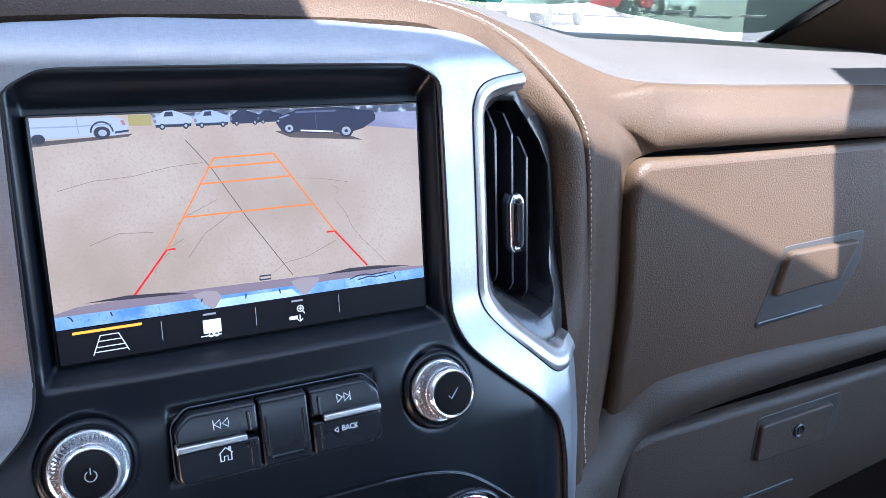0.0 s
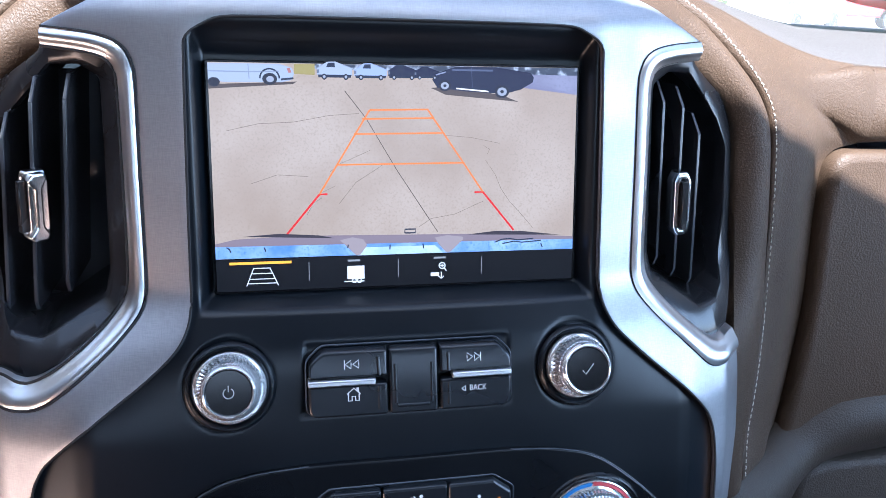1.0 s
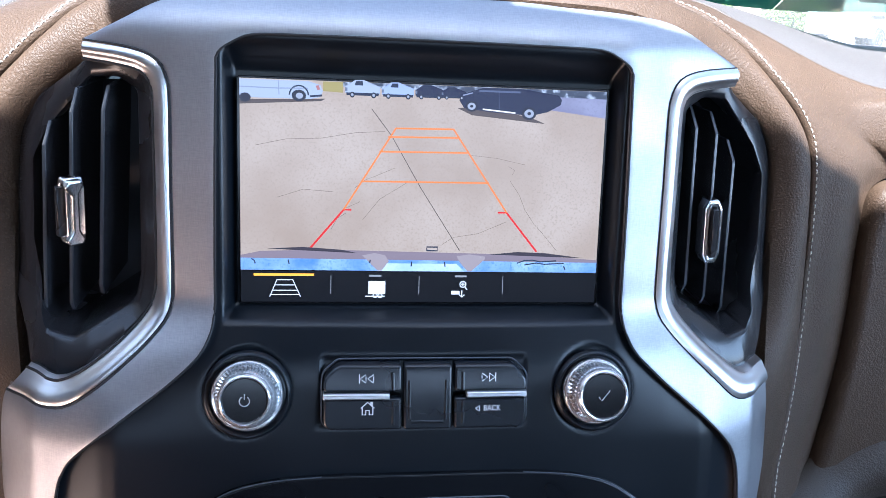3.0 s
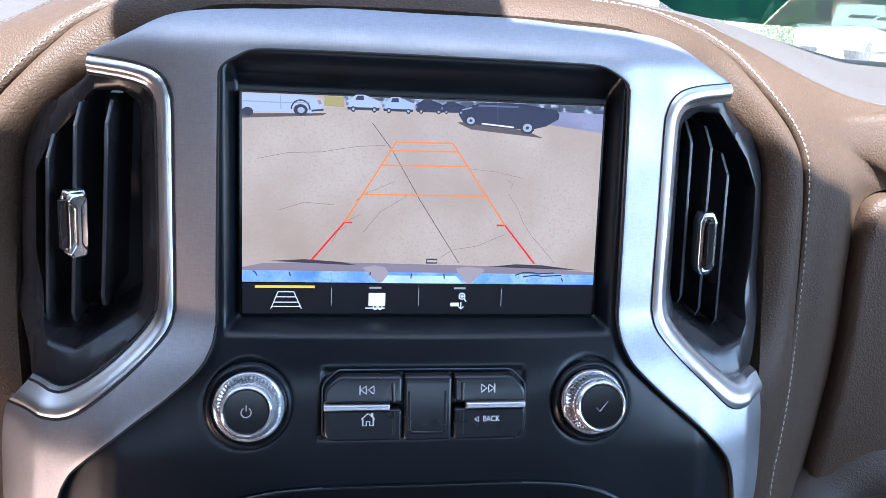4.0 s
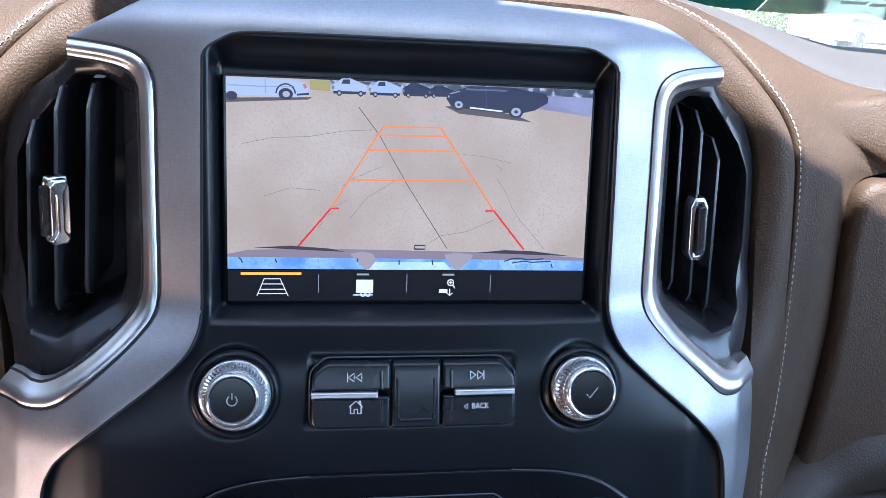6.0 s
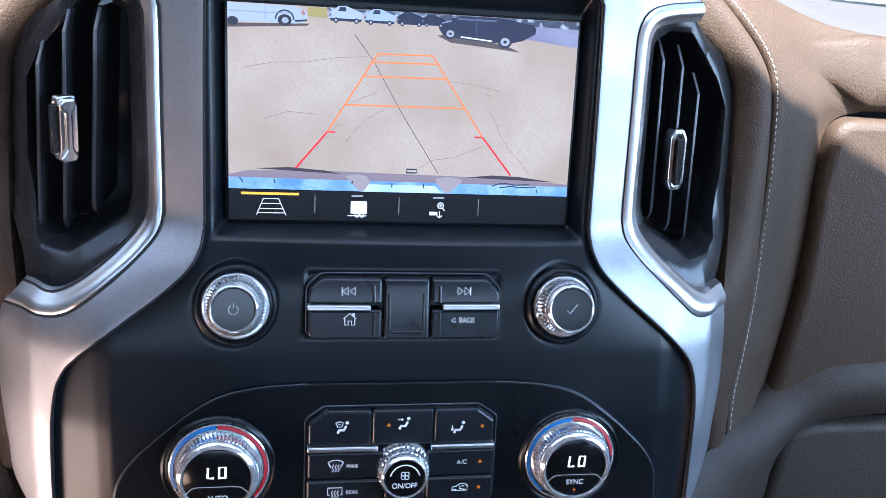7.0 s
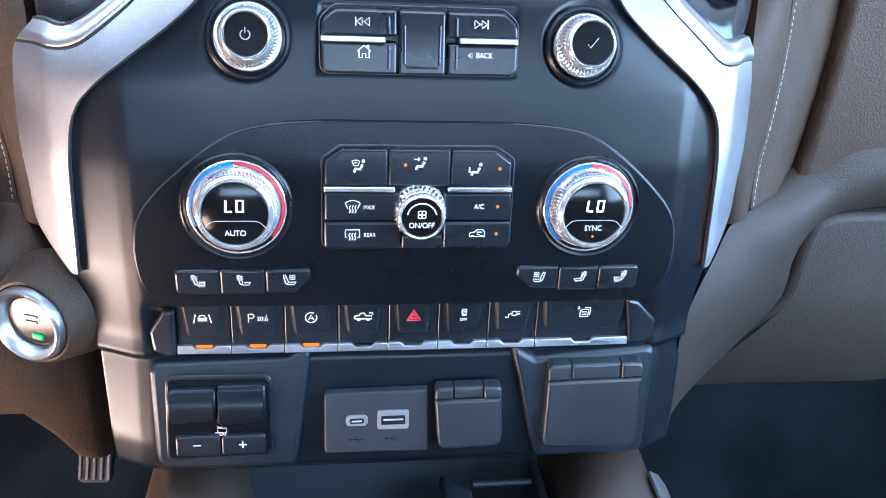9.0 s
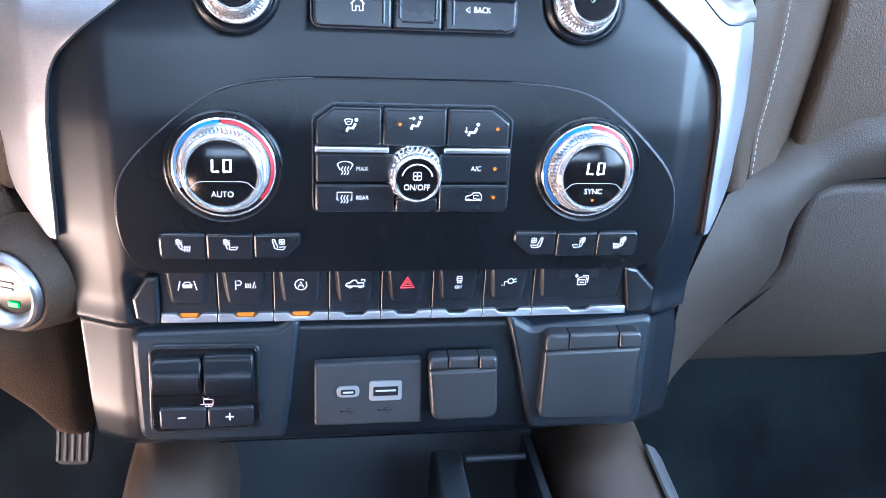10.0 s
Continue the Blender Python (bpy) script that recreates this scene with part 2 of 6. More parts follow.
def inset(pts, d):
    """The outline moved inwards by d (counter-clockwise outlines)."""
    out = []
    k = len(pts)
    for i in range(k):
        p, a, b = Vector(pts[i]), Vector(pts[i - 1]), Vector(pts[(i + 1) % k])
        e1, e2 = (p - a), (b - p)
        if e1.length < 1e-9 or e2.length < 1e-9:
            out.append(tuple(p))
            continue
        n1 = Vector((-e1.y, e1.x)).normalized()
        n2 = Vector((-e2.y, e2.x)).normalized()
        m = n1 + n2
        if m.length < 0.3:
            m = n1
        m.normalize()
        out.append(tuple(p + m * (d / max(0.5, m.dot(n1)))))
    return out


def clean(pts, gap=2e-4):
    out = []
    for p in pts:
        if not out or (Vector(p) - Vector(out[-1])).length > gap:
            out.append(tuple(p))
    if (Vector(out[0]) - Vector(out[-1])).length <= gap:
        out.pop()
    return out if area(out) > 0 else out[::-1]


def sharpen(bm, limit=38):
    bm.normal_update()
    for f in bm.faces:
        f.smooth = True
    for e in bm.edges:
        if len(e.link_faces) == 2 and e.calc_face_angle(0.0) > radians(limit):
            e.smooth = False


def cap(bm, ring, place, cell=0.0):
    """Fills a ring of verts. With a cell size the fill is cut into cells, and place() lays each new vert."""
    verts = [bm.verts.new((p[0], p[1], 0)) for p in ring]
    faces = []
    for tri in tessellate_polygon([[Vector((p[0], p[1], 0)) for p in ring]]):
        if len(set(tri)) == 3:
            faces.append(bm.faces.new([verts[k] for k in tri]))
            faces[-1].material_index = 1
    if cell:
        geom = set(faces)
        xs, ys = [p[0] for p in ring], [p[1] for p in ring]
        for ax, lo, hi in ((0, min(xs), max(xs)), (1, min(ys), max(ys))):
            for i in range(1, int((hi - lo) / cell) + 1):
                co = Vector((0, 0, 0))
                co[ax] = lo + i * cell
                no = Vector((0, 0, 0))
                no[ax] = 1
                fs = [f for f in bm.faces if f in geom]
                g = fs + list({e for f in fs for e in f.edges}) + list({v for f in fs for v in f.verts})
                r = bmesh.ops.bisect_plane(bm, geom=g, plane_co=co, plane_no=no, dist=1e-5)
                geom = {x for x in r["geom"] if isinstance(x, bmesh.types.BMFace)}
        faces = [f for f in geom if f.is_valid]
    for v in {v for f in faces for v in f.verts}:
        v.co = place(v.co.x, v.co.y)
    return verts


def plate(outline, lay, thick=0.003, bevel=0.0008, cell=0.0, steps=3):
    """A plate with a rounded edge. lay(u, v, h) gives the place of a point h above the plate's ground."""
    pts = clean(outline)
    bm = bmesh.new()
    rings = [(0.0, 0.0)]
    for i in range(steps + 1):
        a = math.pi / 2 * i / steps
        rings.append((bevel * (1 - math.cos(a)), thick - bevel + bevel * math.sin(a)))
    loops = []
    for d, h in rings:
        q = inset(pts, d) if d > 0 else pts
        loops.append([bm.verts.new(lay(p[0], p[1], h)) for p in q])
    for a, b in zip(loops, loops[1:]):
        for i in range(len(a)):
            bm.faces.new((a[i - 1], a[i], b[i], b[i - 1]))
    q = inset(pts, bevel) if bevel > 0 else pts
    capbm_verts = cap(bm, q, lambda u, v: lay(u, v, thick), cell)
    bmesh.ops.remove_doubles(bm, verts=bm.verts, dist=2e-5)
    bmesh.ops.recalc_face_normals(bm, faces=bm.faces)
    sharpen(bm)
    for e in bm.edges:
        if len({f.material_index for f in e.link_faces}) > 1:
            e.smooth = False
    for f in bm.faces:
        f.material_index = 0
    return bm


def flat_lay(u, v, h):
    return Vector((u, v, h))


def skin_lay(off=0.0):
    """Lays plates on the centre stack's skin; h grows towards the seats."""
    return lambda u, v, h: Vector((u, stack_y(u, v) - off - h, v))


def lathe(profile, seg=48, mod=None):
    """A turned shape round local z from (radius, height) pairs; mod(ring, k) scales the radius."""
    bm = bmesh.new()
    loops = []
    for j, (r, h) in enumerate(profile):
        if r < 1e-6:
            loops.append([bm.verts.new((0, 0, h))])
            continue
        lp = []
        for i in range(seg):
            rr = r * (mod(j, i) if mod else 1)
            lp.append(bm.verts.new((rr * math.cos(2 * math.pi * i / seg), rr * math.sin(2 * math.pi * i / seg), h)))
        loops.append(lp)
    for a, b in zip(loops, loops[1:]):
        if len(a) == 1 and len(b) == 1:
            continue
        for i in range(seg):
            if len(b) == 1:
                bm.faces.new((a[i - 1], a[i], b[0]))
            elif len(a) == 1:
                bm.faces.new((a[0], b[i], b[i - 1]))
            else:
                bm.faces.new((a[i - 1], a[i], b[i], b[i - 1]))
    bmesh.ops.recalc_face_normals(bm, faces=bm.faces)
    sharpen(bm)
    return bm


def sweep(path, section, closed=False):
    """A tube with the given closed section (right, up) along a path of points with (point, right, up)."""
    bm = bmesh.new()
    loops = []
    for p, r, u in path:
        loops.append([bm.verts.new(Vector(p) + r * a + u * b) for a, b in section])
    pairs = list(zip(loops, loops[1:])) + ([(loops[-1], loops[0])] if closed else [])
    for a, b in pairs:
        for i in range(len(a)):
            bm.faces.new((a[i - 1], a[i], b[i], b[i - 1]))
    if not closed:
        bm.faces.new(loops[0])
        bm.faces.new(loops[-1][::-1])
    bmesh.ops.recalc_face_normals(bm, faces=bm.faces)
    sharpen(bm, 50)
    return bm


def tube(points, r, seg=6):
    """A round wire through points, with flat ends."""
    pts = [Vector(p) for p in points]
    path = []
    for i, p in enumerate(pts):
        d = (pts[min(i + 1, len(pts) - 1)] - pts[max(i - 1, 0)]).normalized()
        s = Vector((0, 0, 1)) if abs(d.z) < 0.9 else Vector((0, 1, 0))
        a = d.cross(s).normalized()
        path.append((p, a, d.cross(a)))
    return sweep(path, [(r * math.cos(2 * math.pi * k / seg), r * math.sin(2 * math.pi * k / seg)) for k in range(seg)])


def loft(rows, thick=0.0):
    """A sheet through rows of points, all of one length. With a thickness it gets a back and edges."""
    bm = bmesh.new()
    g = [[bm.verts.new(p) for p in row] for row in rows]
    for a, b in zip(g, g[1:]):
        for i in range(len(a) - 1):
            bm.faces.new((a[i], a[i + 1], b[i + 1], b[i]))
    bm.normal_update()
    if thick:
        bmesh.ops.solidify(bm, geom=bm.faces[:], thickness=thick)
    sharpen(bm, 45)
    return bm


def curve(pts, n):
    """n points along a smooth line through pts (tuples of any length)."""
    p = np.array(pts, float)
    seg = np.r_[0, np.cumsum(np.maximum(1e-9, np.linalg.norm(np.diff(p, axis=0), axis=1)))]
    q = np.vstack([2 * p[0] - p[1], p, 2 * p[-1] - p[-2]])
    out = []
    for s in np.linspace(0, seg[-1], n):
        i = min(len(p) - 2, max(0, int(np.searchsorted(seg, s, "right") - 1)))
        t = (s - seg[i]) / (seg[i + 1] - seg[i])
        a, b, c, d = q[i], q[i + 1], q[i + 2], q[i + 3]
        out.append(0.5 * (2 * b + (c - a) * t + (2 * a - 5 * b + 4 * c - d) * t * t + (3 * b - a - 3 * c + d) * t ** 3))
    return [Vector(tuple(v)) for v in out]


def box(sx, sy, sz, at=(0, 0, 0), bevel=0.0, seg=2):
    bm = bmesh.new()
    bmesh.ops.create_cube(bm, size=1)
    for v in bm.verts:
        v.co = Vector((v.co.x * sx + at[0], v.co.y * sy + at[1], v.co.z * sz + at[2]))
    if bevel:
        bmesh.ops.bevel(bm, geom=bm.edges[:], offset=bevel, segments=seg, profile=0.5, affect="EDGES")
    sharpen(bm)
    return bm


def join(*bms):
    """One bmesh from several."""
    out = bmesh.new()
    for b in bms:
        me = bpy.data.meshes.new("tmp")
        b.to_mesh(me)
        out.from_mesh(me)
        bpy.data.meshes.remove(me)
        b.free()
    return out


def part(name, bm, material, parent=None, label="", at=None):
    me = bpy.data.meshes.new(name)
    bm.to_mesh(me)
    bm.free()
    me.materials.append(material)
    ob = new(name, me)
    if parent is not None:
        ob.parent = parent
    if at is not None:
        ob.matrix_basis = at
    if label:
        ob["label"] = label
    return ob


def share(name, ob, parent, at):
    o = new(name, ob.data)
    o.parent = parent
    o.matrix_basis = at
    return o


def thing(name, label, category, at=None, group="", kind=""):
    ob = new(name)
    ob.empty_display_size = 0.02
    if at is not None:
        ob.matrix_basis = at
    return tagged(ob, label, category, group, kind)


def writing(text, size, material, parent, at, name="lettering", wide=1.0):
    """Letters as a thin mesh, centred at the pose."""
    cu = bpy.data.curves.new("letters", "FONT")
    cu.body, cu.size, cu.align_x, cu.align_y, cu.extrude = text, size, "CENTER", "CENTER", 0.00008
    tmp = new("letters", cu)
    bpy.context.view_layer.update()
    me = bpy.data.meshes.new_from_object(tmp.evaluated_get(bpy.context.evaluated_depsgraph_get()))
    bpy.data.objects.remove(tmp)
    me.materials.clear()
    me.materials.append(material)
    if wide != 1.0:
        me.transform(Matrix.Diagonal((wide, 1, 1, 1)))
    ob = new(name, me)
    ob.parent = parent
    ob.matrix_basis = at
    return ob


def on_stack(x, z, off=0.0):
    """The pose of a control on the stack: local x right, y up along the skin, z out of it."""
    e = 0.008
    v = Vector((0, stack_y(x, z + e) - stack_y(x, z - e), 2 * e)).normalized()
    u = Vector((2 * e, stack_y(x + e, z) - stack_y(x - e, z), 0)).normalized()
    u = Vector((1, 0, 0)) if abs(x) < 0.12 else u
    n = u.cross(v).normalized()
    v = n.cross(u)
    m = Matrix((u, v, n)).transposed().to_4x4()
    m.translation = Vector((x, stack_y(x, z), z)) + n * off
    return m


def mirrored(half):
    """A full outline from its right half (top middle to bottom middle)."""
    return half + [(-x, z) for x, z in reversed(half) if abs(x) > 1e-6]


def strokes(lines, w, h=0.00025):
    """Icon lines: flat bars along polylines in local x, y."""
    bm = bmesh.new()
    for ln in lines:
        k = len(ln)
        left, right = [], []
        for i in range(k):
            p = Vector(ln[i])
            d = (Vector(ln[min(i + 1, k - 1)]) - Vector(ln[max(i - 1, 0)]))
            d = d.normalized() if d.length > 1e-9 else Vector((1, 0))
            n = Vector((-d.y, d.x)) * w / 2
            left.append(p + n)
            right.append(p - n)
        lv = [bm.verts.new((p.x, p.y, h)) for p in left]
        rv = [bm.verts.new((p.x, p.y, h)) for p in right]
        for i in range(k - 1):
            bm.faces.new((rv[i], rv[i + 1], lv[i + 1], lv[i]))
    return bm


def fills(polys, h=0.00025):
    bm = bmesh.new()
    for pl in polys:
        bm.faces.new([bm.verts.new((p[0], p[1], h)) for p in clean(pl, 1e-6)])
    bmesh.ops.triangulate(bm, faces=bm.faces[:], ngon_method='EAR_CLIP')
    return bm


def arc(cx, cy, r, a0, a1, n=14):
    return [(cx + r * math.cos(radians(a0 + (a1 - a0) * i / n)), cy + r * math.sin(radians(a0 + (a1 - a0) * i / n))) for i in range(n + 1)]

# ---- cabin shell ----


def roof_shadow_edge():
    """Unseen roof's front rim, left pillar to right, shaped to cast the dash's shadows."""
    return [(-0.80, -0.37), (-0.55, -0.37), (-0.36, -0.352), (-0.2642, -0.3327), (-0.2317, -0.3092), (-0.215, -0.306), (-0.190, -0.318), (-0.2065, -0.275), (-0.20, -0.22), (-0.02, -0.22), (-0.018, -0.306), (0.118, -0.3225), (0.147, -0.337), (0.162, -0.342), (0.185, -0.3445),
            (0.2085, -0.3575), (0.2616, -0.3757), (0.331, -0.4026), (0.406, -0.432), (0.4076, -0.395), (0.4059, -0.361), (0.399, -0.332), (0.444, -0.278), (0.50, -0.222), (0.80, -0.20)]


ROOF_Z = 0.56
edge = roof_shadow_edge()
roof = part("ceiling", plate([(-0.85, -1.9), (0.85, -1.9)] + [(x, y) for x, y in reversed(edge)], lambda u, v, h: Vector((u, v, ROOF_Z - 0.04 + h)), 0.04, 0.01), HEADLINER)
tagged(roof, "unseen pale grey cloth roof lining, front rim shaped to cast the dash shadows", "ceiling", kind="structure")
# Lower left side, with a slit added behind the warm fill lamp.
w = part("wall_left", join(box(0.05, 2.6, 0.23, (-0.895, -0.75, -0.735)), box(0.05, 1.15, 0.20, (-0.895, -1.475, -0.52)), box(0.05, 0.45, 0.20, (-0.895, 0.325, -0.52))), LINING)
tagged(w, "unseen dark lower cabin side, slit added behind the warm fill lamp", "wall", kind="structure")
# Unseen left side, dark below and pale above to shape the silver's reflections.
w = part("wall_left", box(0.05, 2.6, 0.50, (-0.895, -0.75, -0.17)), LINING)
tagged(w, "unseen dark door side, darkens reflections in the silver frame", "wall", kind="structure")
w = part("wall_left", box(0.05, 2.6, 0.48, (-0.895, -0.75, 0.32)), HEADLINER)
tagged(w, "unseen pale grey upper side, a reflector for the silver frame", "wall", kind="structure")
w = part("wall_right", join(box(0.05, 2.6, 0.73, (0.935, -0.75, -0.485)), box(0.05, 1.00, 0.72, (0.935, -1.55, 0.24)), box(0.05, 0.60, 0.72, (0.935, 0.25, 0.24))), LINING)
tagged(w, "dark door lining with an open window above it", "wall", kind="structure")
rear = part("wall_rear", join(box(1.8, 0.05, 0.34, (0, -1.95, 0.04)), box(1.8, 0.05, 0.12, (0, -1.95, 0.53))), LINING)
tagged(rear, "dark rear cabin lining round the back window", "wall", kind="structure")
# Unseen panel, lighter than the lining, added for the fascia to reflect.
rear = part("wall_rear", box(1.8, 0.05, 0.72, (0, -1.95, -0.49)), REARTONE)
tagged(rear, "unseen dark brown low rear panel, placed for the fascia to reflect", "wall", kind="structure")
floor = part("floor", loft([[Vector((x, y, z)) for x in np.linspace(-0.9, 0.9, 19)] for y, z in ((-2.0, -0.85), (-0.2, -0.85), (0.15, -0.85), (0.35, -0.76), (0.55, -0.55), (0.60, -0.30), (0.60, 0.02))], 0.02), CARPET)
tagged(floor, "dark charcoal carpet rising to the toe board", "floor", kind="structure")
ground = part("ground", loft([[Vector((x, y, -1.45)) for x in (-900, -30, 0, 30, 900)] for y in (-900, -30, 0, 30, 900)]), plastic("pale_concrete", (0.34, 0.31, 0.27), 0.9, 0.3))
tagged(ground, "pale sunlit concrete car lot", "ground", kind="structure")

# ---- dashboard ----
dashboard = thing("dashboard", "brown leather-covered dashboard with grey stitching, partly in sun", "dashboard")

# leather roll round the centre stack, its stitched seam, the pad's seam and the glove box gap
ROLL_IN = [(0.0, 0.030, 0.0905), (0.085, 0.030, 0.0885), (0.112, 0.031, 0.0840), (0.133, 0.033, 0.0755), (0.150, 0.038, 0.0640), (0.1641, 0.040, 0.0518), (0.1776, 0.040, 0.0409), (0.1895, 0.040, 0.0275),
           (0.1956, 0.040, 0.0145), (0.1988, 0.0364, -0.0142), (0.2005, 0.0295, -0.0459), (0.2000, 0.0225, -0.070), (0.1950, 0.006, -0.098), (0.1965, 0.0015, -0.135), (0.1985, -0.0012, -0.172), (0.2000, -0.003, -0.201)]
ROLL_SEAM = [(0.0, 0.062, 0.101), (0.10, 0.058, 0.098), (0.140, 0.052, 0.0895), (0.1649, 0.0471, 0.0765), (0.178, 0.043, 0.0655), (0.1918, 0.0395, 0.0522), (0.2052, 0.0375, 0.0376), (0.2140, 0.0363, 0.0226),
             (0.2181, 0.0350, 0.005), (0.2222, 0.0333, -0.028), (0.2250, 0.0313, -0.060), (0.2272, 0.028, -0.095), (0.2262, 0.0235, -0.122), (0.2225, 0.017, -0.147), (0.2180, 0.0105, -0.170), (0.2148, 0.002, -0.195)]
PAD_SEAM = [(0.0, 0.140, 0.104), (0.10, 0.134, 0.1025), (0.150, 0.126, 0.0985), (0.183, 0.117, 0.0915), (0.204, 0.102, 0.0795), (0.226, 0.086, 0.0680), (0.250, 0.070, 0.0570), (0.285, 0.061, 0.0505), (0.366, 0.060, 0.0468)]
GAP_EDGE = [(0.290, 0.053, 0.0030), (0.274, 0.052, -0.0010), (0.2660, 0.050, -0.0120), (0.2665, 0.049, -0.042), (0.2690, 0.048, -0.078), (0.2698, 0.047, -0.113), (0.2670, 0.045, -0.151), (0.2635, 0.043, -0.182), (0.261, 0.042, -0.200)]
BAND_X = 0.290


def pad_seam_at(x):
    if x > 0.366:
        return Vector((x, 0.060, 0.0468 - 0.020 * (x - 0.366)))
    c = np.array([tuple(p) for p in PAD_LINE])
    return Vector((x, float(np.interp(x, c[:, 0], c[:, 1])), float(np.interp(x, c[:, 0], c[:, 2]))))


PAD_LINE = curve(PAD_SEAM, 160)


def band_profile(x, n=22):
    """The soft band from the pad's seam forward, down and back under to the glove box gap."""
    s = pad_seam_at(x)
    d = 0.0035 * ss(0.29, 0.6, x)
    q = ss(0.275, 0.345, x)
    soft = ((0.0470, 0.0380), (0.0452, 0.0290), (0.0445, 0.0200), (0.0450, 0.0130), (0.0465, 0.0080), (0.0520, 0.0050))
    full = ((0.0440, 0.0370), (0.0375, 0.0285), (0.0352, 0.0195), (0.0375, 0.0125), (0.0430, 0.0080), (0.0530, 0.0060))
    pts = [(x, s.y, s.z - 0.0012), (x, s.y - 0.003, s.z + 0.0002), (x, s.y - 0.010, s.z - 0.0022)]
    pts += [(x, a[0] * (1 - q) + b[0] * q, a[1] * (1 - q) + b[1] * q - d) for a, b in zip(soft, full)]
    return curve(pts, n)


def seam_stations():
    """Seam points from the middle of the brow to the foot, each with its outer point on the pad seam, the band or the gap."""
    seam = curve(ROLL_SEAM, 361)
    gap = curve(GAP_EDGE, 60)
    prof = band_profile(BAND_X, 34)
    out = [pad_seam_at(BAND_X * (k / 44) ** 0.8) for k in range(44)] + prof[:-1] + [g + Vector((0, 0, 0.0015)) for g in gap[1:]]
    ln = [0.0]
    for p, q in zip(out, out[1:]):
        w = 0.35 if p.x > BAND_X - 1e-4 and q.x > BAND_X - 1e-4 else 1.0
        ln.append(ln[-1] + (q - p).length * w)
    # share of the way along the outer line for each seam point
    key = [(0.0, 0.0), (0.30, 0.245 / ln[-1]), (0.50, 0.36 / ln[-1]), (0.60, 0.42 / ln[-1]), (1.0, 1.0)]
    sl = [0.0]
    for p, q in zip(seam, seam[1:]):
        sl.append(sl[-1] + (q - p).length)
    low = next(i for i, p in enumerate(seam) if p.z < -0.012) - 1
    g0 = ln[44 + 33 + 12]
    top = next(i for i, p in enumerate(seam) if p.x > 0.163) - 1
    t0 = ln[38]
    f = np.interp(sl, [0, sl[top], sl[low], sl[-1]], [0, t0, g0, ln[-1]])
    o = np.array([tuple(p) for p in out])
    return [(a, Vector([float(np.interp(v, ln, o[:, k])) for k in range(3)])) for a, v in zip(seam, f)]


def out_way(p):
    """Which way the leather faces at a point beside the stack."""
    up = ss(0.0, 0.10, p.z)
    return Vector((0.15 * (1 - up), -1 + 0.75 * up, 0.95 * up)).normalized()


def mirror_rows(rows, side):
    rows = [[Vector((p.x * side, p.y, p.z)) for p in r] for r in rows]
    return rows if side > 0 else rows[::-1]


STATIONS = seam_stations()
OUTER = np.array([tuple(o) for _, o in STATIONS])
k = np.exp(-0.5 * (np.arange(-60, 61) / 22) ** 2)
CALM = [Vector(tuple(v)) for v in np.stack([np.convolve(np.pad(OUTER[:, i], 60, mode="edge"), k / k.sum(), mode="valid") for i in range(3)], 1)]
ROLL_LINE = curve(ROLL_IN, 361)
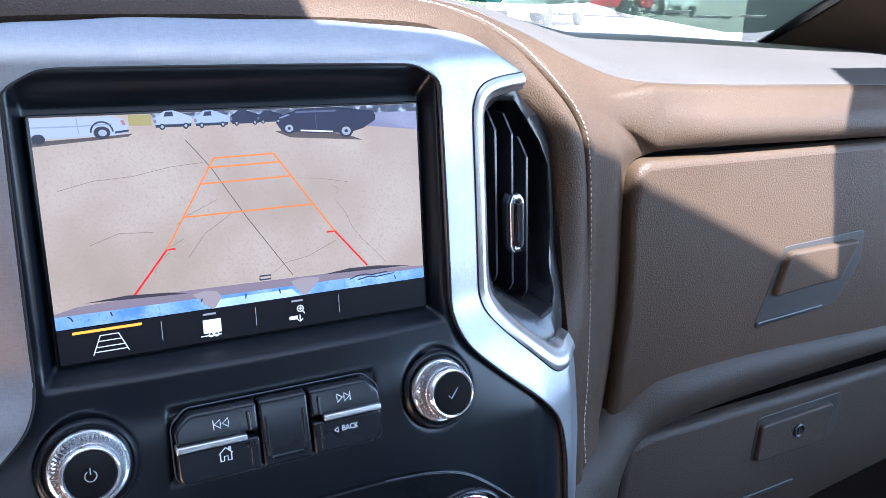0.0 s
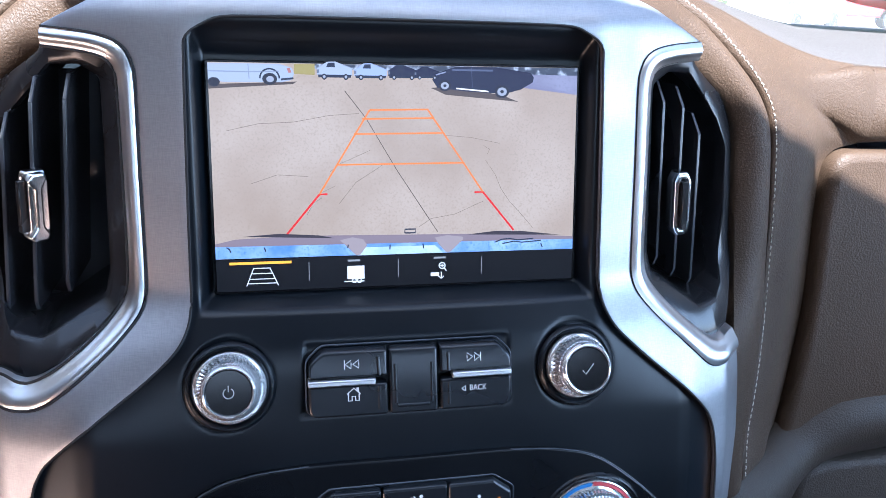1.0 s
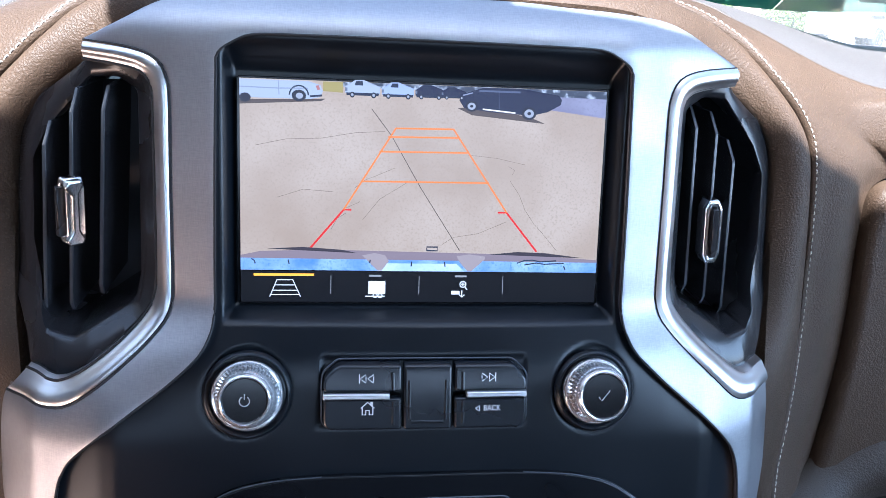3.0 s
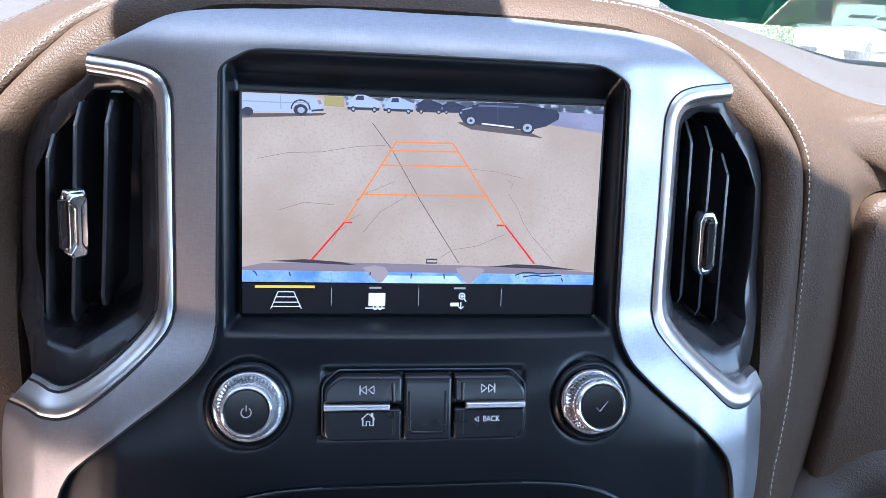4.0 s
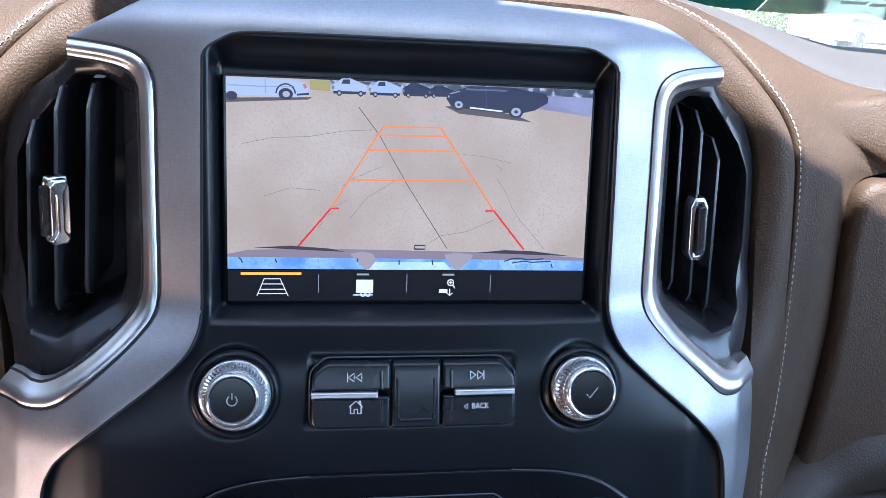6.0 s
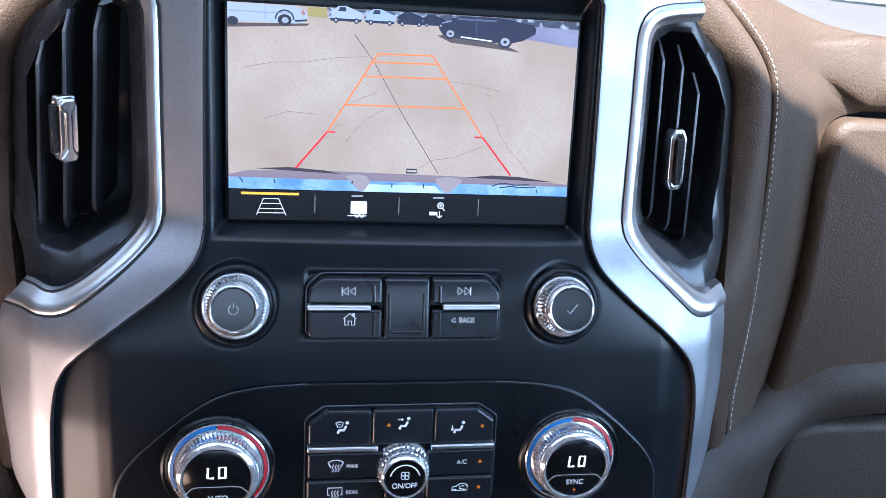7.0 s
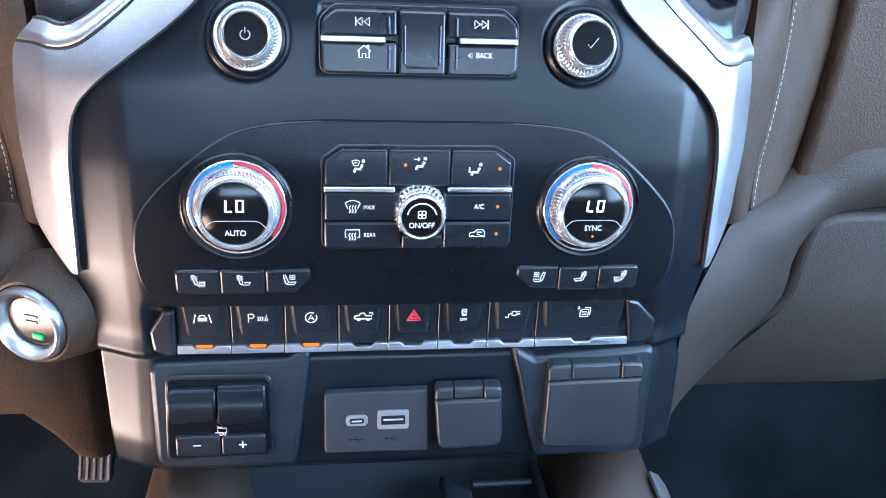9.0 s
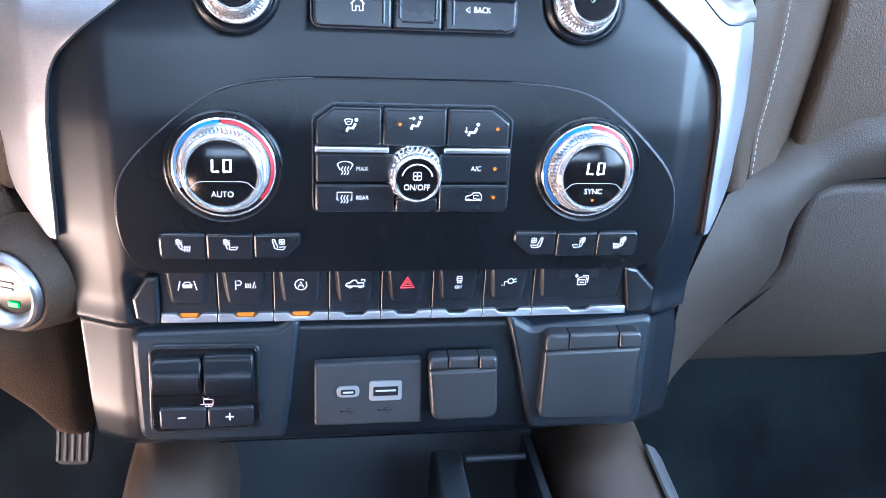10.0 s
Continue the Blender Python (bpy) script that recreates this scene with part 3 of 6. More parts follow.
for side in (1, -1):
    rows = []
    for a, (b, _) in zip(ROLL_LINE, STATIONS):
        way = out_way((a + b) / 2)
        row = [a + Vector((0, 0.03, 0)), a - way * 0.004]
        for k in range(11):
            t = k / 10
            row.append(a.lerp(b, t) + way * 0.0060 * math.sin(math.pi * (0.06 + 0.90 * t)) ** 0.7)
        row += [b - way * 0.0016 - (b - a).normalized() * 0.0002, b - way * 0.006]
        rows.append(row)
    part("leather_roll", loft(mirror_rows(rows, side)), LEATHER, dashboard)
    rows = []
    for (b, edge_o), a, o in zip(STATIONS, ROLL_LINE, CALM):
        way = out_way(b)
        s = (b - a).normalized()
        row = [b - way * 0.006 + s * 0.0010, b - way * 0.0012 + s * 0.0012, b + way * 0.0004 + s * 0.0017, b + way * 0.0010 + s * 0.0028, b + way * 0.0012 + s * 0.0050]
        e = row[-1]
        way_o = out_way(o)
        bulge = 0.0035 * (1 - ss(0.20, 0.285, o.x) * ss(0.0, 0.02, o.z))
        w = ss(BAND_X - 0.012, BAND_X, o.x)
        reach = (o - e).length
        t1 = (o - e) * (1 - w) + Vector((reach, 0, 0)) * w
        for k in range(1, 15):
            t = k / 14
            h = e * (2 * t ** 3 - 3 * t ** 2 + 1) + (o - e) * (t ** 3 - 2 * t ** 2 + t) + o * (3 * t ** 2 - 2 * t ** 3) + t1 * (t ** 3 - t ** 2)
            row.append(h + (way * (1 - t) + way_o * t) * bulge * math.sin(math.pi * t) ** 2 + (edge_o - o) * ss(0.55, 1.0, t))
        o = edge_o
        if o.x < BAND_X - 0.001 and o.z < 0.03:
            row += [o + Vector((0.0006, 0.002, -0.0004)), o + Vector((0.0004, 0.015, -0.0004))]
        else:
            row += [o + Vector((0.0006, 0, 0)), o + Vector((0.0012, 0, 0))]
        rows.append(row)
    part("side_cover", loft(mirror_rows(rows, side)), LEATHER, dashboard)
    part("band", loft(mirror_rows([band_profile(x, 34) for x in np.linspace(BAND_X, 0.92, 40)], side)), LEATHER, dashboard)
    rows = []
    for x in np.r_[np.linspace(0, 0.3, 60), np.linspace(0.31, 0.92, 30)]:
        p = pad_seam_at(x)
        fx = float(np.interp(x, (0, 0.12, 0.185, 0.262, 0.40, 0.92), (0, 0.22, 0.40, 0.50, 0.62, 0.95)))
        fz = float(np.interp(fx, (0, 0.30, 0.42, 0.50, 0.63, 0.80, 0.95), (0.092, 0.082, 0.071, 0.056, 0.053, 0.045, 0.044)))
        q = Vector((fx, 0.45, fz))
        row = [p + Vector((0, -0.001, -0.006)), p + Vector((0, -0.0002, -0.0012)), p + Vector((0, 0.0008, 0.0004)), p + Vector((0, 0.0030, 0.0011)), p + Vector((0, 0.007, 0.0015))]
        row += [p.lerp(q, t) + Vector((0, 0, 0.0015 * (1 - t) + 0.004 * math.sin(math.pi * t))) for t in np.linspace(0.05, 1, 12)]
        row += [q + Vector((0, 0.05, -0.012)), Vector((fx, 0.56, 0.015))]
        rows.append(row)
    part("pad", loft(mirror_rows(rows, side)), LEATHER_TOP, dashboard, "smooth grey-brown top pad")

for side in (1, -1):
    line = [Vector((p.x * side, p.y, p.z - 0.0003)) for p in PAD_LINE] + [Vector((x * side, 0.060, 0.0465 - 0.020 * (x - 0.366))) for x in np.linspace(0.38, 0.92, 12)]
    part("pad_seam", tube(line, 0.0011, 6), LEATHER_DARK, dashboard, "dark seam under the top pad")

# stitches beside the seam
st = bmesh.new()
line = []
for (b, o), a in zip(STATIONS, ROLL_LINE):
    line.append(tuple(b + out_way(b) * 0.0011 + (b - a).normalized() * 0.0042))
path = curve(line, 361)
for side in (1, -1):
    for i in range(0, 358, 3):
        a, d = path[i], (path[i + 2] - path[i]) * 0.78
        m = tube([a - d * 0.06 - out_way(a) * 0.0004, a + d * 0.35 + out_way(a) * 0.0003, a + d * 0.85 + out_way(a) * 0.0003, a + d * 1.3 - out_way(a) * 0.0004], 0.00036, 5)
        for v in m.verts:
            v.co.x *= side
        me = bpy.data.meshes.new("tmp")
        m.to_mesh(me)
        st.from_mesh(me)
        bpy.data.meshes.remove(me)
        m.free()
bmesh.ops.recalc_face_normals(st, faces=st.faces)
stitch = part("stitching", st, THREAD, dashboard, "pale grey stitching")
tagged(stitch, kind="stuff")
core = part("core", join(box(1.84, 0.012, 0.26, (0, 0.090, -0.120)), box(1.84, 0.30, 0.012, (0, 0.24, -0.245))), VENTBLACK, dashboard, "black inner frame")


def wing(side, name, label):
    """The moulded shoulder that runs down the console and sweeps into the dash shelf."""
    U = [(0.92, 0.050, -0.160), (0.62, 0.042, -0.165), (0.42, 0.039, -0.160), (0.32, 0.038, -0.162), (0.29, 0.040, -0.168), (0.264, 0.042, -0.183), (0.240, 0.022, -0.190), (0.2161, 0.001, -0.1955), (0.2025, -0.005, -0.2015),
         (0.186, -0.025, -0.213), (0.171, -0.042, -0.225), (0.1625, -0.050, -0.243), (0.1605, -0.053, -0.28), (0.1595, -0.053, -0.326)]
    L = [(0.92, 0.054, -0.200), (0.62, 0.050, -0.205), (0.42, 0.046, -0.209), (0.335, 0.040, -0.210), (0.302, 0.036, -0.213), (0.284, 0.032, -0.224), (0.275, 0.030, -0.245), (0.273, 0.028, -0.274),
         (0.250, 0.022, -0.302), (0.219, 0.006, -0.321), (0.190, -0.018, -0.327), (0.170, -0.040, -0.328)]
    n = 70
    u, l = curve(U, n), curve(L, n)
    rows = []
    for i, (a, b) in enumerate(zip(u, l)):
        s = i / (n - 1)
        out = Vector((-0.15 + 0.45 * s, -1, 0.10 - 0.10 * s)).normalized()
        d = (0.018 - 0.005 * s) * (1 - 0.8 * ss(0.80, 1.0, s))
        row = [a + Vector((0, 0.02, -0.006))]
        for k in range(13):
            t = k / 12
            row.append(a.lerp(b, t) + out * d * math.sin(math.pi * t ** 0.8) ** 0.9)
        row.append(b + Vector((0, 0.03, 0.0)))
        rows.append([Vector((p.x * side, p.y, p.z)) for p in row])
    return part(name, loft(rows if side > 0 else rows[::-1]), LEATHER_DARK, dashboard, label)


wing(1, "shelf_moulding", "dark grained vinyl shelf moulding")


def knee_shoulder():
    """Padded leather beside the start button: it rolls over a soft shoulder into the gap along the stack."""
    edge = lambda z: float(np.interp(z, (-0.3713, -0.349, -0.3171, -0.2774, -0.2545, -0.2318, -0.2065, -0.190), (-0.1877, -0.1847, -0.1840, -0.1844, -0.1868, -0.1909, -0.2041, -0.2130)))
    crest = lambda z: float(np.interp(z, (-0.3713, -0.3325, -0.3022, -0.2645, -0.2430, -0.2213, -0.197, -0.188), (-0.1905, -0.1918, -0.1911, -0.1920, -0.1950, -0.2005, -0.2108, -0.2160)))
    across = [(0.0, -0.001, 0.030), (0.0, 0.0, 0.002), (0.10, 0.0, -0.0045), (0.28, 0.0, -0.0100), (0.50, 0.0, -0.0148), (0.76, 0.0, -0.0182), (1.0, 0.0, -0.0202), (1.0, -0.004, -0.0222), (1.0, -0.010, -0.0240), (1.0, -0.020, -0.0258),
              (1.0, -0.035, -0.0270), (1.0, -0.060, -0.0272), (1.0, -0.100, -0.0250), (1.0, -0.160, -0.0215), (1.0, -0.260, -0.0170), (1.0, -0.400, -0.0120)]
    rows = []
    for v in np.linspace(0, 1, 44):
        row = []
        for k, dx, y in across:
            low = -0.369 + 0.045 * ss(0.004, 0.034, -dx)
            z = -0.188 + (low + 0.188) * v
            x = edge(z) + (crest(z) - edge(z)) * k + dx
            fore = 0.15 + 0.85 * ss(-0.190, -0.232, z)
            swell = 0.015 * ss(0.002, 0.026, -dx) * (1 - ss(0.055, 0.15, -dx)) * ss(-0.200, -0.226, z) * (1 - ss(-0.262, -0.325, z))
            row.append(Vector((x, (y * fore if y < 0 else y) - swell + 0.016 * ss(0.88, 1.0, v) ** 2, z)))
        rows.append(row)
    rows.append([p + Vector((0, 0.030, 0.004)) for p in rows[-1]])
    part("knee_moulding", loft(rows, 0.003), LEATHER, dashboard, "padded leather knee moulding")


knee_shoulder()

# ---- glove boxes ----
glove = thing("glove_box", "closed upper glove box with leather-grained door and recessed latch", "glove box")


def glove_lay(u, v, h):
    return Vector((u, 0.0535 - 0.006 * ss(0.0, -0.19, v) - h, v))


part("door", plate(rounded([(0.2625, -0.200), (0.86, -0.180), (0.86, 0.0005), (0.2680, 0.0015), (0.2680, -0.042), (0.2705, -0.078), (0.2712, -0.113), (0.2685, -0.151), (0.2650, -0.182)], [0.004, 0.01, 0.01, 0.016, 0, 0, 0, 0, 0], 8), glove_lay, 0.013, 0.006, 0.02), LEATHER, glove)
part("latch_recess", plate(rounded([(0.401, -0.139), (0.496, -0.134), (0.521, -0.100), (0.520, -0.072), (0.4255, -0.0755)], [0.004, 0.016, 0.014, 0.005, 0.004]), lambda u, v, h: glove_lay(u, v, h + 0.0115), 0.002, 0.0005), RECESS_SHADE, glove, "flat dark plate for the shaded latch recess")
part("latch_handle", plate(rounded([(0.4165, -0.114), (0.494, -0.110), (0.512, -0.0785), (0.428, -0.0795)], [0.002, 0.006, 0.004, 0.006]), lambda u, v, h: glove_lay(u, v, h + 0.0125), 0.006, 0.0025), LEATHER, glove, "leather-coloured latch paddle")
part("latch_lip", plate(rounded([(0.402, -0.1385), (0.478, -0.1345), (0.480, -0.1310), (0.404, -0.1345)], 0.0015), lambda u, v, h: glove_lay(u, v, h + 0.0132), 0.002, 0.001), OUTLET, glove)
lower = thing("glove_box", "closed lower glove box with dark grained door and key lock", "glove box")


def lower_lay(u, v, h):
    t = (-0.205 - v)
    return Vector((u, 0.046 - 0.10 * t + 2.6 * max(0, t - 0.06) ** 2 - h, v))


part("door", plate(rounded([(0.205, -0.366), (0.38, -0.368), (0.45, -0.354), (0.53, -0.331), (0.66, -0.313), (0.86, -0.296), (0.86, -0.210), (0.283, -0.213), (0.276, -0.275)], [0.006, 0.02, 0.02, 0.02, 0.02, 0.01, 0.01, 0.026, 0.03], 6), lower_lay, 0.012, 0.006, 0.015), LEATHER_DARK, lower)
LOCK = lambda lift: (lambda u, v, h: lower_lay(u, v, h + lift))
part("lock_recess", plate(rounded([(0.418, -0.262), (0.522, -0.262), (0.530, -0.222), (0.424, -0.224)], 0.006), LOCK(0.0114), 0.0012, 0.0004), RECESS_SHADE, lower, "flat dark plate for the shaded lock recess")
part("lock_plate", plate(rounded([(0.422, -0.262), (0.510, -0.262), (0.516, -0.228), (0.426, -0.230)], 0.005), LOCK(0.0125), 0.004, 0.0016), LEATHER_DARK, lower, "dark grained latch plate")
part("lock_ring", lathe([(0.0058, -0.001), (0.0062, 0.0012), (0.0054, 0.0020), (0.0046, 0.0012), (0.0040, -0.0006), (0, -0.0006)], 28), OUTLET, lower, "key lock", at=Matrix.Translation(lower_lay(0.470, -0.243, 0.0165)) @ Matrix.Rotation(radians(90), 4, "X"))
part("lock_slot", box(0.0012, 0.0012, 0.006, tuple(lower_lay(0.470, -0.243, 0.0164))), GLOSS, lower)
part("pull_lip", plate(rounded([(0.400, -0.300), (0.478, -0.298), (0.478, -0.2945), (0.402, -0.2965)], 0.001), LOCK(0.0116), 0.002, 0.0008), OUTLET, lower)

# ---- centre stack ----
stack = thing("centre_stack", "charcoal centre stack with brushed silver frame round the screen", "centre stack")


PLATE_HALF = [(0.0, -0.1228), (0.048, -0.1230), (0.075, -0.1253), (0.095, -0.1315), (0.1185, -0.1490), (0.1365, -0.1687), (0.1415, -0.1876), (0.1395, -0.206), (0.133, -0.2170), (0.124, -0.2205)]


def fascia_y(x, z):
    y = stack_y(x, z) + 0.0012
    a = abs(x)
    t = min((0.0950 - a) / 0.0060, (0.0715 - z) / 0.0175, (z + 0.0575) / 0.0052)
    if t > 0:
        f = ss(0, 1, t)
        y = y * (1 - f) + (0.1763 * z + 0.0035) * f
    t = min((0.0500 - a) / 0.0030, (-0.0692 - z) / 0.0026, (z + 0.1018) / 0.0026)
    if t > 0:
        y += 0.0016 * ss(0, 1, t)
    r = math.hypot(a - 0.0822, z + 0.0858)
    y += 0.0018 * (1 - ss(0.0178, 0.0205, r))
    y += 0.004 * (1 - ss(0.132, 0.142, a)) * (1 - ss(-0.226, -0.219, z)) * ss(-0.256, -0.249, z)
    y += 0.005 * ss(-0.2500, -0.2545, z)
    y += 0.03 * ss(-0.315, -0.345, z)
    return y


def stack_half(z):
    """Half the fascia's width under the silver frame's inner rim."""
    return float(np.interp(z, (-0.345, -0.26, -0.238, -0.222, -0.209, -0.164, -0.140, -0.1275, -0.120, -0.1115, -0.1014, -0.087, -0.0757, -0.065, -0.058, -0.0476, 0.05, 0.06, 0.0647, 0.0682, 0.0715, 0.0765),
                           (0.156, 0.1625, 0.1640, 0.1665, 0.1698, 0.168, 0.1665, 0.164, 0.161, 0.154, 0.143, 0.1245, 0.110, 0.1015, 0.0985, 0.0975, 0.0963, 0.096, 0.0937, 0.088, 0.080, 0.062))) + 0.0030


rows = []
for z in np.linspace(-0.345, 0.0765, 265):
    half = stack_half(z)
    row = [Vector((lean(x, z), fascia_y(x, z), z)) for x in np.linspace(-half, half, 221)]
    lo, hi = row[0], row[-1]
    back = 0.045 * (1 - ss(-0.225, -0.20, z)) + 0.003
    row = [lo + Vector((0.002, back, 0)), lo + Vector((-0.0004, 0.0012, 0))] + row + [hi + Vector((0.0004, 0.0012, 0)), hi + Vector((-0.002, back, 0))]
    rows.append(row)
bm = loft(rows)
for e in bm.edges:
    e.smooth = True
part("fascia", bm, FASCIA, stack)

CHROME_OUT = [(0.1565, 0.0645), (0.137, 0.0632), (0.1260, 0.0608), (0.1205, 0.0568), (0.1180, 0.0510), (0.1170, 0.0430), (0.1171, 0.005), (0.1170, -0.040), (0.1175, -0.0488), (0.1190, -0.0550), (0.1225, -0.0602), (0.1303, -0.0684),
              (0.1405, -0.0775), (0.1512, -0.0865), (0.1595, -0.0928), (0.1660, -0.0955), (0.1730, -0.0962), (0.1830, -0.0962), (0.1940, -0.0978)]
CHROME_IN = [(0.1575, 0.0560), (0.140, 0.0545), (0.1302, 0.0522), (0.1260, 0.0470), (0.1252, 0.0370), (0.1250, 0.0), (0.1251, -0.034), (0.1263, -0.0478), (0.1300, -0.0557), (0.1400, -0.0665), (0.1548, -0.0783), (0.1655, -0.0850), (0.1717, -0.0864), (0.1790, -0.0856), (0.1860, -0.0860)]
VENT_EDGE = [(0.1575, 0.0545), (0.1719, 0.0440), (0.1868, 0.0341), (0.1937, 0.0264), (0.1978, 0.0198), (0.2010, 0.0035), (0.2035, -0.0144), (0.2050, -0.0297), (0.2060, -0.0420), (0.2055, -0.0510), (0.2011, -0.0612), (0.1970, -0.0668), (0.1908, -0.0770), (0.1862, -0.0860)]


def smooth2(pts, n):
    return [(p[0], p[1]) for p in curve([(x, z, 0) for x, z in pts], n)]


FRAME = [((0.0, 0.0903), (0.0, 0.0725)), ((0.042, 0.0905), (0.035, 0.0724)), ((0.067, 0.0891), (0.062, 0.0722)), ((0.0945, 0.0876), (0.080, 0.0715)), ((0.1188, 0.0842), (0.088, 0.0684)), ((0.140, 0.0737), (0.0937, 0.0647)),
         ((0.1565, 0.0650), (0.0958, 0.0613)), ((0.137, 0.0632), (0.0960, 0.0560)), ((0.1260, 0.0608), (0.0961, 0.0520)), ((0.1205, 0.0568), (0.0962, 0.0490)), ((0.1180, 0.0510), (0.0963, 0.0455)), ((0.1170, 0.0430), (0.0964, 0.0405)), ((0.1171, 0.005), (0.0970, 0.005)),
         ((0.1170, -0.040), (0.0975, -0.038)), ((0.1175, -0.0488), (0.0975, -0.0476)), ((0.1190, -0.0550), (0.0980, -0.0550)), ((0.1225, -0.0602), (0.0995, -0.0615)), ((0.1303, -0.0684), (0.1045, -0.0700)), ((0.1405, -0.0775), (0.1180, -0.0822)), ((0.1512, -0.0865), (0.1330, -0.0937)), ((0.1595, -0.0928), (0.1440, -0.1022)),
         ((0.1660, -0.0955), (0.1510, -0.1085)), ((0.1730, -0.0962), (0.1560, -0.1137)), ((0.1830, -0.0962), (0.1595, -0.1178)), ((0.1925, -0.0975), (0.1625, -0.1235)), ((0.1950, -0.1000), (0.1640, -0.1275)), ((0.1975, -0.117), (0.1655, -0.1345)), ((0.1978, -0.144), (0.1672, -0.150)), ((0.1950, -0.168), (0.1682, -0.172)), ((0.1920, -0.188), (0.1688, -0.192)), ((0.1735, -0.2070), (0.1695, -0.2070))]


def frame_loft():
    half = []
    for run in (FRAME[:7], FRAME[6:]):
        half += [(Vector(q[:2]), Vector(q[2:])) for q in curve([(*a, *b) for a, b in run], 7 * (len(run) - 1) + 1)][(1 if half else 0):]
    rows = [(Vector((-a.x, a.y)), Vector((-b.x, b.y))) for a, b in half[:0:-1]] + half
    out = []
    for a, b in rows:
        line = []
        w = (b - a).length
        e = min(0.0012, w * 0.2)
        stops = [(0.0, 0.004), (0.0, 0.0008), (e * 0.3, 0.0002), (e, 0.0)] + [(e + (w - 2 * e) * k / 10, 0.0) for k in range(1, 10)] + [(w - e, 0.0), (w - e * 0.3, 0.0002), (w, 0.0008), (w, 0.004)]
        for d, back in stops:
            p = a + (b - a) * (d / w if w > 0 else 0)
            line.append(Vector((lean(p.x, p.y), stack_y(p.x, p.y) - 0.003 + back, p.y)))
        out.append(line)
    return loft(out)


part("silver_frame", frame_loft(), SILVER, stack, "brushed silver frame")


def gap_line(pts, name="frame_gap"):
    """The thin black joint beside the silver frame."""
    return part(name, tube([(lean(x, z), stack_y(x, z) - 0.0029, z) for x, z in pts], 0.00062, 6), GAPBLACK, stack, "thin black joint")


inner_line = smooth2([(b[0], b[1]) for a, b in FRAME], 160)
gap_line([(-x, z) for x, z in inner_line[::-1]][:-1] + inner_line)


OPENING = [(0.1337, 0.0430), (0.143, 0.0488), (0.1562, 0.0480), (0.1790, 0.0230), (0.1872, 0.0073), (0.1885, -0.0315), (0.1835, -0.0631), (0.1775, -0.0703), (0.1640, -0.0713), (0.1533, -0.0643), (0.1370, -0.0542), (0.1345, -0.0420)]


def ring_plate(outer, sx, sy, depth, bevel):
    """A thick ring: the outline, its slot scaled by sx and sy, and rounded front edges."""
    bm = bmesh.new()
    loops = []
    for f, h in ((0.0, -depth), (0.0, -bevel), (0.12, -bevel * 0.3), (0.3, 0.0), (0.7, 0.0), (0.88, -bevel * 0.3), (1.0, -bevel), (1.0, -depth)):
        loops.append([bm.verts.new((x * (1 - f + f * sx), y * (1 - f + f * sy), h)) for x, y in outer])
    for a, b in zip(loops, loops[1:]):
        for i in range(len(a)):
            bm.faces.new((a[i - 1], a[i], b[i], b[i - 1]))
    bmesh.ops.recalc_face_normals(bm, faces=bm.faces)
    sharpen(bm, 60)
    return bm


